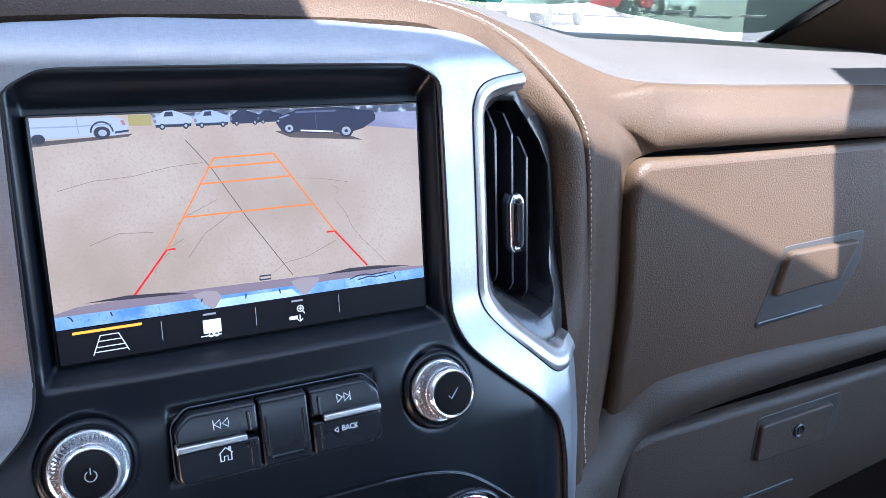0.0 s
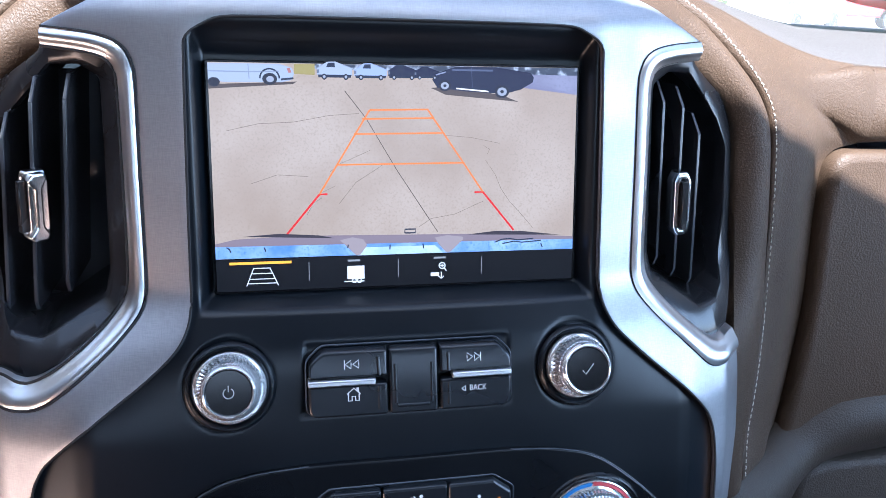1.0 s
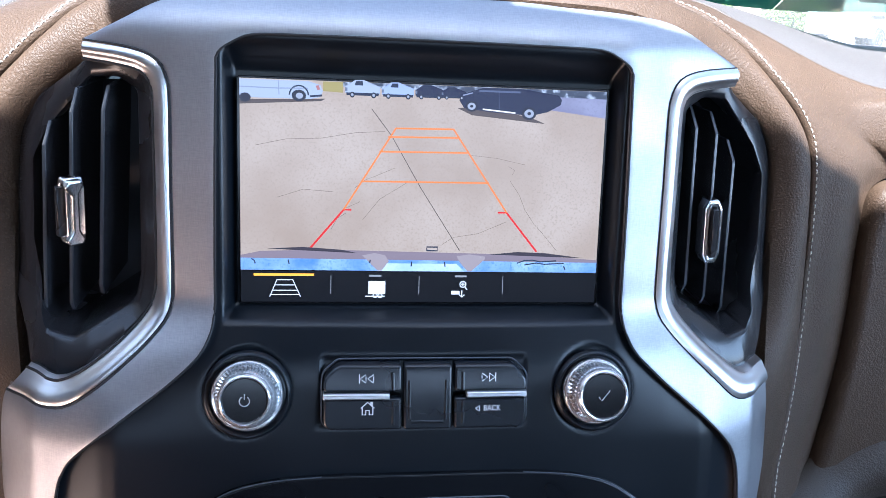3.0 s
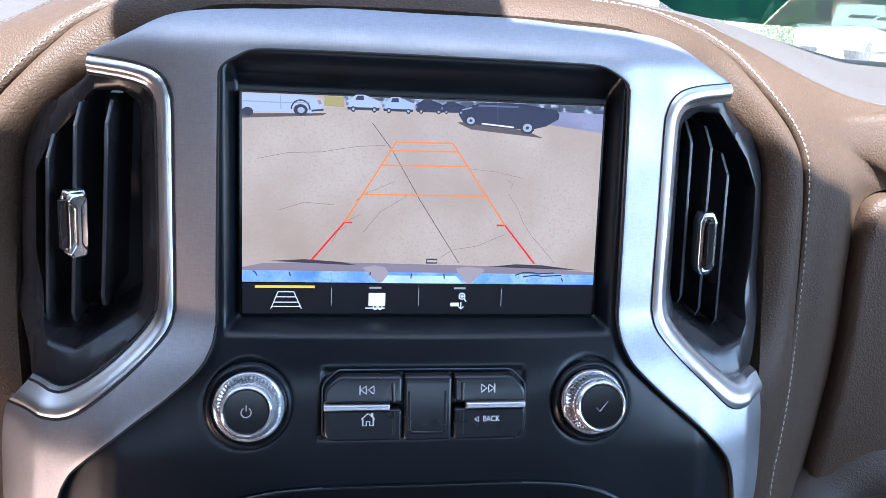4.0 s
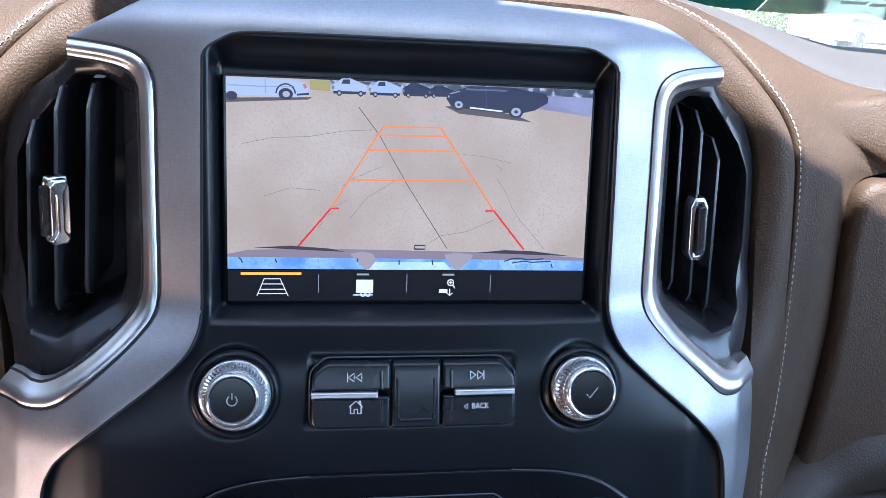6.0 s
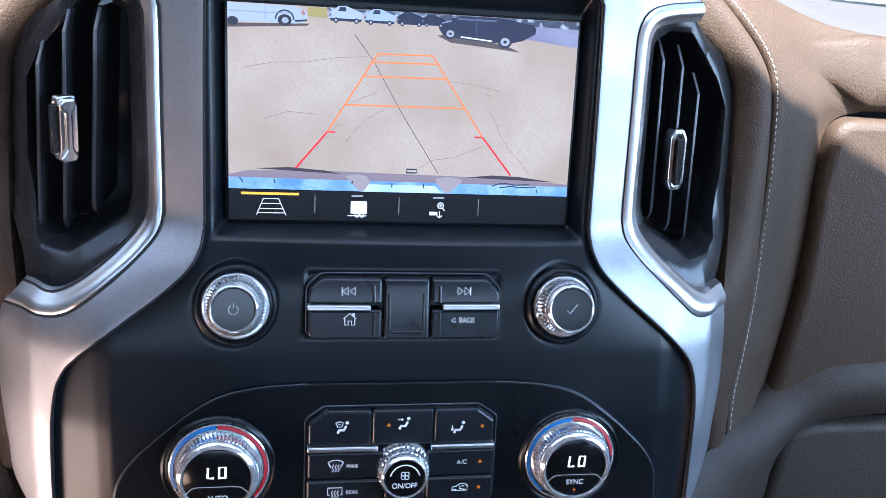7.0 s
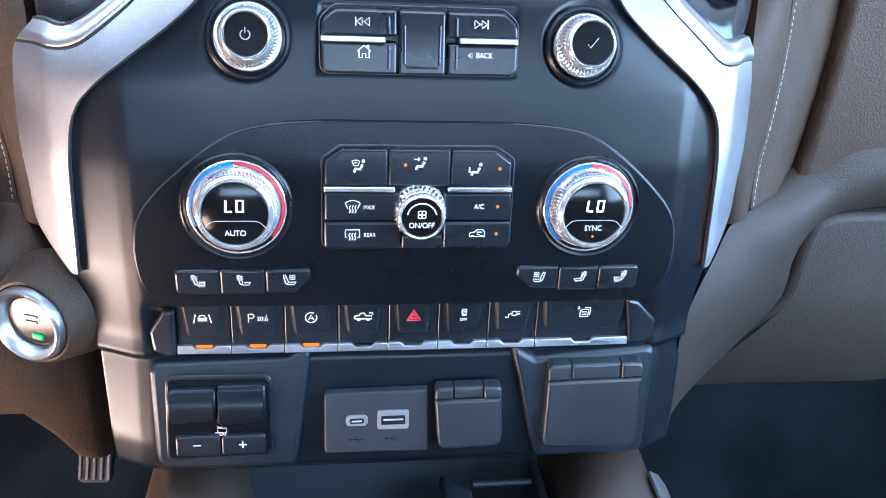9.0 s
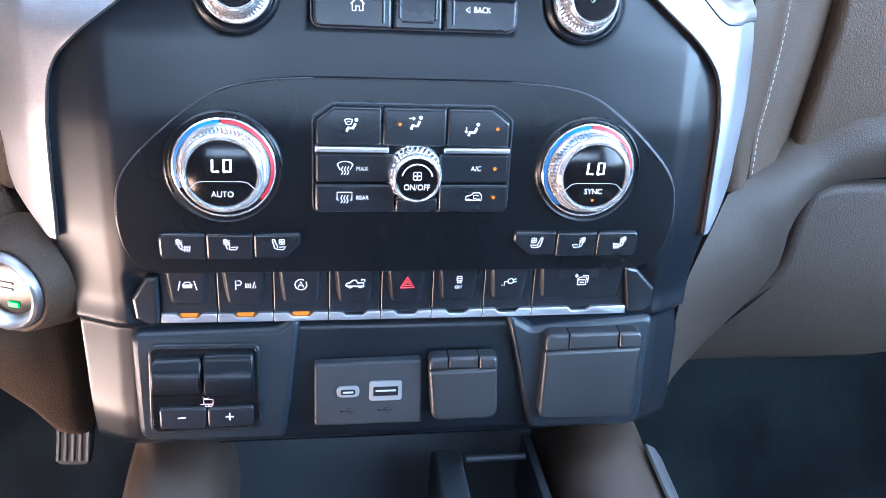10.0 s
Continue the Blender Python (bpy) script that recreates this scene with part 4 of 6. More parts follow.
def vent(side, slats, tab_at, tab_turn):
    """An air vent: chrome surround, dark box, upright slats and a chrome tab."""
    v = thing("air_vent", "tall black air vent with satin chrome surround and chrome tab", "air vent", group="centre stack vents")
    co, ci = smooth2(CHROME_OUT, 70), smooth2(CHROME_IN, 70)
    rows = []
    for (ax, az), (bx, bz) in zip(co, ci):
        row = []
        for k in range(11):
            t = k / 10
            x, z = ax + (bx - ax) * (0.10 + 0.90 * t), az + (bz - az) * (0.10 + 0.90 * t)
            y = stack_y(x, z) - 0.0030 - 0.0016 * math.sin(math.pi * min(1.0, t * 1.35 + 0.05)) ** 0.7 * (t < 0.72) + 0.0062 * max(0.0, t - 0.55) ** 1.4
            row.append(Vector((lean(x * side, z), y, z)))
        row = [row[0] + Vector((0, 0.005, 0))] + row + [Vector((lean(bx * side, bz), stack_y(bx, bz) + 0.010, bz))]
        rows.append(row)
    part("surround", loft(rows, 0.0008), SATIN, v, "satin chrome surround")
    part("joint", tube([(lean(x * side, z), stack_y(x, z) - 0.0030, z) for x, z in co], 0.00055, 6), GAPBLACK, v, "thin black joint")
    part("inner_joint", tube([(lean(x * side, z), stack_y(x, z) - 0.0012, z) for x, z in ci], 0.0007, 6), GAPBLACK, v, "thin black joint")
    # the dark lip runs from the chrome to the opening, then the duct goes back
    ring = clean(smooth2(CHROME_IN, 40) + smooth2(VENT_EDGE, 40)[::-1][1:-1])
    cx, cz = 0.160, -0.010
    def polar(pts, n=320):
        ang = sorted((math.atan2((p[1] - cz) * 0.6, p[0] - cx), p) for p in pts)
        a = np.array([q[0] for q in ang]); px = np.array([q[1][0] for q in ang]); pz = np.array([q[1][1] for q in ang])
        a = np.r_[a[-1] - 2 * math.pi, a, a[0] + 2 * math.pi]; px = np.r_[px[-1], px, px[0]]; pz = np.r_[pz[-1], pz, pz[0]]
        t = np.linspace(-math.pi, math.pi, n + 1)
        return list(zip(np.interp(t, a, px), np.interp(t, a, pz)))
    dense = lambda pts: [tuple(Vector(pts[i]).lerp(Vector(pts[(i + 1) % len(pts)]), k / 6)) for i in range(len(pts)) for k in range(6)]
    outer, hole = polar(dense(ring)), polar(dense(rounded(OPENING, 0.005, 4)))
    rows = []
    for t, dy in ((0.0, 0.014), (0.0, 0.0062), (0.03, 0.0050), (0.08, 0.0046), (0.5, 0.0052), (0.88, 0.0062), (0.96, 0.0070), (1.0, 0.0095), (1.01, 0.02), (1.03, 0.06)):
        rows.append([Vector((lean((a[0] + (b[0] - a[0]) * t) * side, a[1]), stack_y(a[0], a[1]) * (1 - t) + (stack_y(b[0], b[1]) * 0.6 + 0.4 * stack_y(0.15, b[1])) * t + dy, a[1] + (b[1] - a[1]) * t)) for a, b in zip(outer, hole)])
    part("housing", loft(rows, 0.0008), VENTBLACK, v)
    part("backing", box(0.090, 0.004, 0.120, (0.155 * side, 0.072, -0.020)), VENTLIFTED, v)
    for x, top, bot, front in slats:
        s = plate(rounded([(0.0, bot + 0.006), (0.004, bot), (0.05, bot), (0.05, top), (0.009, top), (0.0, top - 0.010)], 0.001), flat_lay, 0.0016, 0.0006)
        m = Matrix.Translation((side * x, front, 0)) @ Matrix.Rotation(radians(-5) * side, 4, "Y") @ Matrix.Rotation(radians(90), 4, "Z") @ Matrix.Rotation(radians(90), 4, "X")
        part("slat", s, VENTLIFTED, v, at=m)
    outer = rounded([(-0.0026, -0.0172), (0.0026, -0.0172), (0.0048, -0.0125), (0.0048, 0.0125), (0.0026, 0.0172), (-0.0026, 0.0172), (-0.0048, 0.0125), (-0.0048, -0.0125)], 0.0012, 3)
    tab = part("tab", ring_plate(outer, 0.42, 0.78, 0.009, 0.0011), CHROME, v, "chrome tab", at=Matrix.Translation(tab_at) @ Matrix.Scale(0.92 if side < 0 else 1.0, 4) @ Matrix.Rotation(radians(tab_turn), 4, "Z") @ Matrix.Rotation(radians(-5) * side, 4, "Y") @ Matrix.Rotation(radians(90), 4, "X"))
    if side < 0:
        bone = rounded([(-0.0070, -0.0172), (-0.0005, -0.0172), (0.0014, -0.0140), (-0.0018, -0.0095), (-0.0018, 0.0095), (0.0014, 0.0140), (-0.0005, 0.0172), (-0.0070, 0.0172), (-0.0085, 0.0140), (-0.0058, 0.0095), (-0.0058, -0.0095), (-0.0085, -0.0140)], 0.0016, 3)
        part("tab_plate", plate(bone, lambda u, v, h: Vector((0.0040 + h, v, u)), 0.0030, 0.0012), CHROME, tab, "chrome side plate")
    part("tab_web", box(0.0030, 0.026, 0.012, (0, 0, -0.003), 0.0004, 1), VENTBLACK, tab)
    return v


vent(-1, ((0.178, 0.027, -0.077, 0.012), (0.1655, 0.043, -0.066, 0.010), (0.151, 0.045, -0.056, 0.007)), (-0.1670, 0.001, -0.011), -45)
vent(1, ((0.1395, 0.045, -0.056, 0.012), (0.1515, 0.042, -0.064, 0.014), (0.1640, 0.027, -0.072, 0.018)), (0.1515, 0.005, -0.018), 0)

# ---- touchscreen ----
SCREEN = Matrix.Rotation(radians(90 - 10), 4, "X")
touch = thing("touchscreen", "lit touchscreen showing the reversing camera with orange guide lines", "screen", at=SCREEN)
part("panel", plate(rounded(rect(0.1770, 0.1070), 0.002), flat_lay, 0.002, 0.0004), GLOSS, touch, "gloss black display panel", at=Matrix.Translation((0, 0, -0.0022)))


def screen_tone(name, a, b, scale, strength=1.0, lo=0.35, hi=0.65, detail=5):
    m, nt, p = nodes_of(name)
    n = tex(nt, "ShaderNodeTexNoise", scale, detail)
    f = tex(nt, "ShaderNodeTexNoise", 900, 2)
    c = mixed(nt, a, b, ramp(nt, n.outputs["Fac"], lo, hi))
    c = mixed(nt, c, tuple(x * 0.93 for x in a), ramp(nt, f.outputs["Fac"], 0.5, 0.75))
    p.inputs["Base Color"].default_value = (0.01, 0.01, 0.01, 1)
    p.inputs["Roughness"].default_value = 0.3
    nt.links.new(c, p.inputs["Emission Color"])
    p.inputs["Emission Strength"].default_value = strength * SCREEN_GAIN
    return m


SCREEN_GAIN = 0.145


def sheen(name, col, strength=1.0):
    return glow(name, col, strength * SCREEN_GAIN)


def mm(pts):
    return [(x / 1000, y / 1000) for x, y in pts]


pic = part("picture", fills([rect(0.1740, 0.0890, 0, 0.0078)], 0.0002), screen_tone("screen_concrete", (0.375, 0.268, 0.195), (0.485, 0.372, 0.290), 22), touch, "camera picture of pale concrete")
part("grass_verge", fills([mm([(-49.3, 52.0), (-49.3, 47.6), (-40, 47.2), (-40, 52.0)])], 0.0004), sheen("screen_grass", (0.36, 0.28, 0.10)), pic)
part("road", fills([mm([(3, 49.3), (15, 47.6), (64, 45.4), (87, 39.4), (87, 52.2), (3, 52.2)])], 0.0004), screen_tone("screen_road", (0.22, 0.20, 0.28), (0.27, 0.25, 0.34), 60), pic)
part("far_lot", fills([mm([(-40, 50.0), (-8, 49.6), (30, 50.4), (87, 48.6), (87, 52.2), (-40, 52.2)])], 0.0005), screen_tone("screen_far_lot", (0.04, 0.045, 0.07), (0.45, 0.47, 0.55), 260, 1.0, 0.5, 0.62), pic)


def screen_truck(x0, y0, s, body, flip=1, name="parked_truck"):
    """A small flat pickup on the camera picture, s its length."""
    t = lambda pts: [(x0 + flip * u * s, y0 + v * s) for u, v in pts]
    b = part(name, fills([t([(-0.5, 0.12), (0.5, 0.12), (0.51, 0.30), (0.30, 0.34), (0.22, 0.50), (-0.02, 0.51), (-0.05, 0.33), (-0.5, 0.33)])], 0.0007), body, pic)
    part("glazing", fills([t([(0.24, 0.35), (0.19, 0.47), (0.0, 0.48), (-0.01, 0.35)])], 0.0008), sheen("screen_dark", (0.03, 0.035, 0.06)), b)
    part("underside", fills([t([(-0.46, 0.06), (0.46, 0.06), (0.48, 0.14), (-0.48, 0.14)])], 0.00085), sheen("screen_dark", (0.03, 0.035, 0.06)), b)
    part("grille", fills([t([(0.44, 0.18), (0.51, 0.18), (0.51, 0.28), (0.44, 0.28)])], 0.00085), sheen("screen_truck_line", (0.16, 0.17, 0.22)), b)
    for u in (-0.32, 0.30):
        part("wheel", fills([[(x0 + flip * u * s + 0.075 * s * math.cos(a), y0 + 0.08 * s + 0.085 * s * math.sin(a)) for a in np.linspace(0, 2 * math.pi, 15)[:-1]]], 0.0009), sheen("screen_tyre", (0.03, 0.03, 0.045)), b)
        part("rim", fills([[(x0 + flip * u * s + 0.04 * s * math.cos(a), y0 + 0.08 * s + 0.045 * s * math.sin(a)) for a in np.linspace(0, 2 * math.pi, 11)[:-1]]], 0.0010), sheen("screen_rim", (0.35, 0.35, 0.40)), b)


WHITE_TRUCK = sheen("screen_white_truck", (0.40, 0.42, 0.50))
DARK_TRUCK = sheen("screen_dark_truck", (0.030, 0.032, 0.060))
part("truck_shadow", fills([mm([(-87, 42.6), (-60, 42.4), (-48, 44.2), (-50, 43.0), (-87, 40.6)])], 0.0006), sheen("screen_shade", (0.10, 0.075, 0.07)), pic)
b = part("parked_truck", fills([mm([(-87, 51.9), (-56, 51.9), (-50.5, 50.3), (-49.3, 47.6), (-50.5, 44.8), (-55, 43.8), (-66, 44.6), (-80, 43.6), (-87, 44.4)])], 0.0007), WHITE_TRUCK, pic)
for x, r in ((-60.2, 3.3), (-84.5, 2.6)):
    part("wheel", fills([mm([(x + r * math.cos(a), 45.2 - (1.6 if x < -80 else 0) + r * 0.8 * math.sin(a)) for a in np.linspace(0, 2 * math.pi, 17)[:-1]])], 0.0009), sheen("screen_tyre", (0.03, 0.03, 0.045)), b)
part("rim", fills([mm([(-60.0 + 1.7 * math.cos(a), 45.1 + 1.4 * math.sin(a)) for a in np.linspace(0, 2 * math.pi, 13)[:-1]])], 0.0010), sheen("screen_rim", (0.35, 0.35, 0.40)), b)
part("body_line", strokes([mm([(-87, 48.4), (-70, 48.2), (-56, 48.6)])], 0.0005, 0.0010), sheen("screen_truck_line", (0.26, 0.28, 0.36)), b)
part("body_line", strokes([mm([(-69.5, 51.6), (-69.2, 45.2)])], 0.0004, 0.0010), sheen("screen_truck_line", (0.26, 0.28, 0.36)), b)
part("wheel_arch", strokes([mm(arc(-60.2, 45.4, 4.3, 0, 180))], 0.0007, 0.0010), sheen("screen_dark", (0.03, 0.035, 0.06)), b)
part("tail_lamp", fills([mm([(-52.6, 49.9), (-51.2, 50.2), (-50.4, 48.2), (-51.8, 47.9)])], 0.0010), sheen("screen_tail_lamp", (0.40, 0.16, 0.15)), b)
part("step_bar", strokes([mm([(-55.2, 45.0), (-49.6, 45.6)])], 0.0009, 0.0010), sheen("screen_dark", (0.03, 0.035, 0.06)), b)
screen_truck(-0.0310, 0.0452, 0.0160, WHITE_TRUCK, -1)
screen_truck(-0.0145, 0.0452, 0.0150, sheen("screen_pale_blue_truck", (0.36, 0.40, 0.58)), -1)
screen_truck(0.0005, 0.0455, 0.0135, DARK_TRUCK, -1)
screen_truck(0.0120, 0.0458, 0.0115, DARK_TRUCK, -1)
part("truck_shadow", fills([mm([(14.0, 42.0), (21, 38.9), (57, 35.9), (50, 38.6), (40, 40.4), (19, 42.5)])], 0.0006), sheen("screen_shade", (0.10, 0.075, 0.07)), pic)
b = part("parked_truck", fills([mm([(14.6, 45.8), (16.0, 48.6), (21, 50.2), (26, 52.0), (45, 52.1), (48, 50.6), (63, 49.6), (64.6, 47.6), (64.2, 45.2), (58, 41.6), (50, 39.6), (30, 40.6), (17, 42.2)])], 0.0007), DARK_TRUCK, pic)
for x, y, r in ((20.6, 43.1, 3.0), (48.7, 40.6, 3.6)):
    part("wheel", fills([mm([(x + r * math.cos(a), y + r * 0.85 * math.sin(a)) for a in np.linspace(0, 2 * math.pi, 17)[:-1]])], 0.0009), sheen("screen_tyre", (0.03, 0.03, 0.045)), b)
    part("rim", fills([mm([(x + 0.66 * r * math.cos(q), y + 0.56 * r * math.sin(q)) for q in np.linspace(0, 2 * math.pi, 17)[:-1]])], 0.0010), sheen("screen_rim", (0.35, 0.35, 0.40)), b)
    part("hub", fills([mm([(x + 0.26 * r * math.cos(q), y + 0.22 * r * math.sin(q)) for q in np.linspace(0, 2 * math.pi, 11)[:-1]])], 0.0011), sheen("screen_tyre", (0.03, 0.03, 0.045)), b)
part("window_line", strokes([mm([(24, 50.4), (44, 50.4)])], 0.0009, 0.0010), sheen("screen_truck_glass", (0.10, 0.11, 0.17)), b)
part("door_line", strokes([mm([(33.5, 51.6), (34, 42.2)])], 0.0003, 0.0010), sheen("screen_truck_glass", (0.10, 0.11, 0.17)), b)
part("bonnet_glint", strokes([mm([(16.2, 48.0), (21, 49.4)])], 0.0006, 0.0010), sheen("screen_truck_glint", (0.24, 0.25, 0.33)), b)
part("sill_glint", strokes([mm([(26, 41.9), (42, 40.6)])], 0.0007, 0.0010), sheen("screen_glint", (0.75, 0.68, 0.64)), b)
part("concrete_joint", strokes([mm([(-26.6, 40.3), (-16.9, 27.9), (-2.6, 3.8), (17.4, -26.5)])], 0.00035, 0.0004), sheen("screen_joint", (0.10, 0.07, 0.06)), pic)
CRACK = sheen("screen_crack", (0.27, 0.195, 0.150))
for q in ([(-34, 3), (-29, 7), (-24, 9), (-15, 13)], [(41, 8), (46, 1), (49, -6), (54, -13), (58, -17), (66, -26)], [(-80, 22), (-66, 25.2), (-50, 26), (-34, 29), (-20, 30)], [(-38, -6.5), (-33, -4.2), (-31.5, -3.4)], [(-45, -17), (-42, -11.5), (-38, -9)],
          [(40, 15), (43, 13.2), (42, 11)], [(-8, 7), (-14, 3), (-22, -2), (-30, -12)], [(20, 20), (34, 18.8), (48, 16)], [(8, -24), (14, -20), (26, -18), (40, -12)], [(-70, -2), (-58, 2), (-44, 1)]):
    part("concrete_crack", strokes([mm(q)], 0.00020, 0.0004), CRACK, pic)
ORANGE, REDLINE = sheen("guide_orange", (0.78, 0.205, 0.045), 1.0), sheen("guide_red", (0.70, 0.020, 0.025), 1.0)
for q in ([(-15.1, 31.6), (12.4, 32.0)], [(-18.6, 27.5), (15.2, 28.0)], [(-22.6, 20.5), (19.6, 21.0)], [(-31.0, 6.3), (30.5, 6.8)], [(-15.1, 31.6), (-39.1, -7.4)], [(12.4, 32.0), (39.9, -7.5)]):
    part("guide_line", strokes([mm(q)], 0.00075, 0.0005), ORANGE, pic, "orange distance line")
for q in ([(-35.4, -7.3), (-39.1, -7.4), (-54.6, -26.0)], [(35.6, -7.5), (39.9, -7.5), (55.8, -26.6)]):
    part("near_line", strokes([mm(q)], 0.0009, 0.0005), REDLINE, pic, "red near-distance line")
part("bumper", fills([mm([(-87, -30.6), (-75, -28.0), (-50, -27.4), (-29, -29.0), (0, -29.0), (24, -29.2), (52, -29.6), (87, -31.6), (87, -37.0), (-87, -36.6)])], 0.0005), screen_tone("screen_bumper", (0.10, 0.22, 0.52), (0.36, 0.50, 0.78), 55), pic, "blue chrome bumper reflection")
part("bumper_rim", fills([mm([(-87, -29.6), (-78, -27.6), (-50, -26.6), (-34, -28.0), (0, -27.8), (24, -28.2), (52, -28.2), (87, -30.6), (87, -31.9), (52, -29.9), (24, -29.6), (-30, -29.5), (-50, -28.4), (-75, -28.8), (-87, -30.9)])], 0.0006), sheen("screen_bumper_rim", (0.24, 0.18, 0.20)), pic)
for q in ([(-75, -26.4), (-58, -25.4), (-40, -26.6), (-32, -28.2), (-45, -27.2), (-62, -26.6)], [(32, -28.2), (46, -26.8), (60, -27.2), (80, -29.6), (60, -28.4), (46, -28.2)]):
    part("bumper_step", fills([mm(q)], 0.0007), sheen("screen_step", (0.05, 0.04, 0.05)), pic)
for q in ([(-30, -29.2), (-24, -28.0), (-19, -29.0), (-17, -32.0), (-20.5, -36.6), (-22.5, -36.6), (-20.5, -32.2), (-24, -30.6)], [(16, -29.2), (22, -28.2), (30, -29.2), (30, -30.6), (24, -31.2), (22, -33.4), (23.5, -36.6), (21.5, -36.6), (17.5, -32.2)]):
    part("plate_recess", fills([mm(q)], 0.0008), sheen("screen_recess", (0.34, 0.27, 0.27)), pic)
part("plate_glint", fills([mm([(-18, -33.0), (16, -33.0), (20, -36.8), (-22, -36.8)])], 0.00075), screen_tone("screen_plate_glint", (0.42, 0.55, 0.80), (0.70, 0.78, 0.92), 40), pic)
part("hitch_mark", strokes([mm([(1.2, -26.6), (1.2, -24.8), (6.4, -24.8), (6.4, -26.6), (1.2, -26.6)])], 0.0007, 0.0008), sheen("screen_dark", (0.03, 0.035, 0.06)), pic)
for q in ([(46, -32.4), (50, -31.0), (54, -30.8), (58, -31.6), (66, -31.0)], [(50, -33.2), (56, -32.2), (60, -32.8), (70, -32.2)], [(-82, -31.2), (-80.6, -32.2), (-80.2, -33.6)], [(-65, -31.6), (-64.4, -33.6)], [(-26, -31.4), (-26.4, -33.0)], [(70, -33.6), (70.8, -35.6)], [(-6, -32.0), (-6.2, -34.4)], [(10, -32.0), (10.4, -34.4)]):
    part("bumper_scuff", strokes([mm(q)], 0.0006, 0.0009), sheen("screen_dark", (0.03, 0.035, 0.06)), pic)
bar = part("menu_bar", fills([rect(0.1738, 0.0150, 0, -0.0446)], 0.0003), sheen("screen_black", (0.004, 0.004, 0.006)), touch, "black camera menu bar")
WHITE = sheen("screen_white", (0.80, 0.80, 0.82))
part("active_mark", strokes([mm([(-81, -38.9), (-52.8, -38.9)])], 0.0012, 0.0006), sheen("screen_amber", (1.0, 0.42, 0.04), 1.2), bar)
for x0 in (-26.4, 15.4):
    part("view_mark", strokes([mm([(x0, -39.2), (x0 + 5.9, -39.2)])], 0.0009, 0.0006), sheen("screen_grey", (0.30, 0.30, 0.31)), bar)
for x in (-44.7, -2.1, 39.5):
    part("divider", strokes([mm([(x, -39.2), (x, -48.2)])], 0.0003, 0.0006), sheen("screen_grey", (0.30, 0.30, 0.31)), bar)
part("grid_icon", strokes([mm(q) for q in ([(-70.1, -41.2), (-73.6, -49.8)], [(-62.8, -41.2), (-59.0, -49.8)], [(-70.1, -41.4), (-62.8, -41.4)], [(-71.2, -43.9), (-61.7, -43.9)], [(-72.2, -46.5), (-60.6, -46.5)], [(-73.0, -48.6), (-59.6, -48.6)])], 0.0004, 0.0006), WHITE, bar)
part("trailer_icon", join(fills([rect(0.0082, 0.0064, -0.0226, -0.0450)], 0.0006), strokes([mm([(-28.2, -49.3), (-18.6, -49.3)])] + [mm(arc(x, -49.0, 1.0, 0, 360)) for x in (-23.4, -21.0)], 0.0005, 0.0007)), WHITE, bar)
part("hitch_icon", join(strokes([mm(arc(19.6, -43.2, 1.5, 0, 360)), mm([(19.6, -42.3), (19.6, -44.1)]), mm([(18.7, -43.2), (20.5, -43.2)]), mm([(20.6, -44.4), (21.8, -46.0)]), mm([(19.2, -46.2), (19.2, -49.4)]), mm([(17.8, -48.4), (19.2, -49.6), (20.6, -48.4)])], 0.0005, 0.0006), fills([rect(0.0042, 0.0018, 0.0160, -0.0474)], 0.0006)), WHITE, bar)

# ---- knobs and keys ----


def ring_band(r0, r1, a0, a1, h, n=40):
    bm = bmesh.new()
    p, q = arc(0, 0, r0, a0, a1, n), arc(0, 0, r1, a0, a1, n)
    va, vb = [bm.verts.new((*c, h)) for c in p], [bm.verts.new((*c, h - 0.0006)) for c in q]
    for i in range(n):
        f = bm.faces.new((va[i], vb[i], vb[i + 1], va[i + 1]))
        f.smooth = True
    bmesh.ops.recalc_face_normals(bm, faces=bm.faces)
    if bm.faces[:][0].normal.z < 0:
        bmesh.ops.reverse_faces(bm, faces=bm.faces)
    return bm


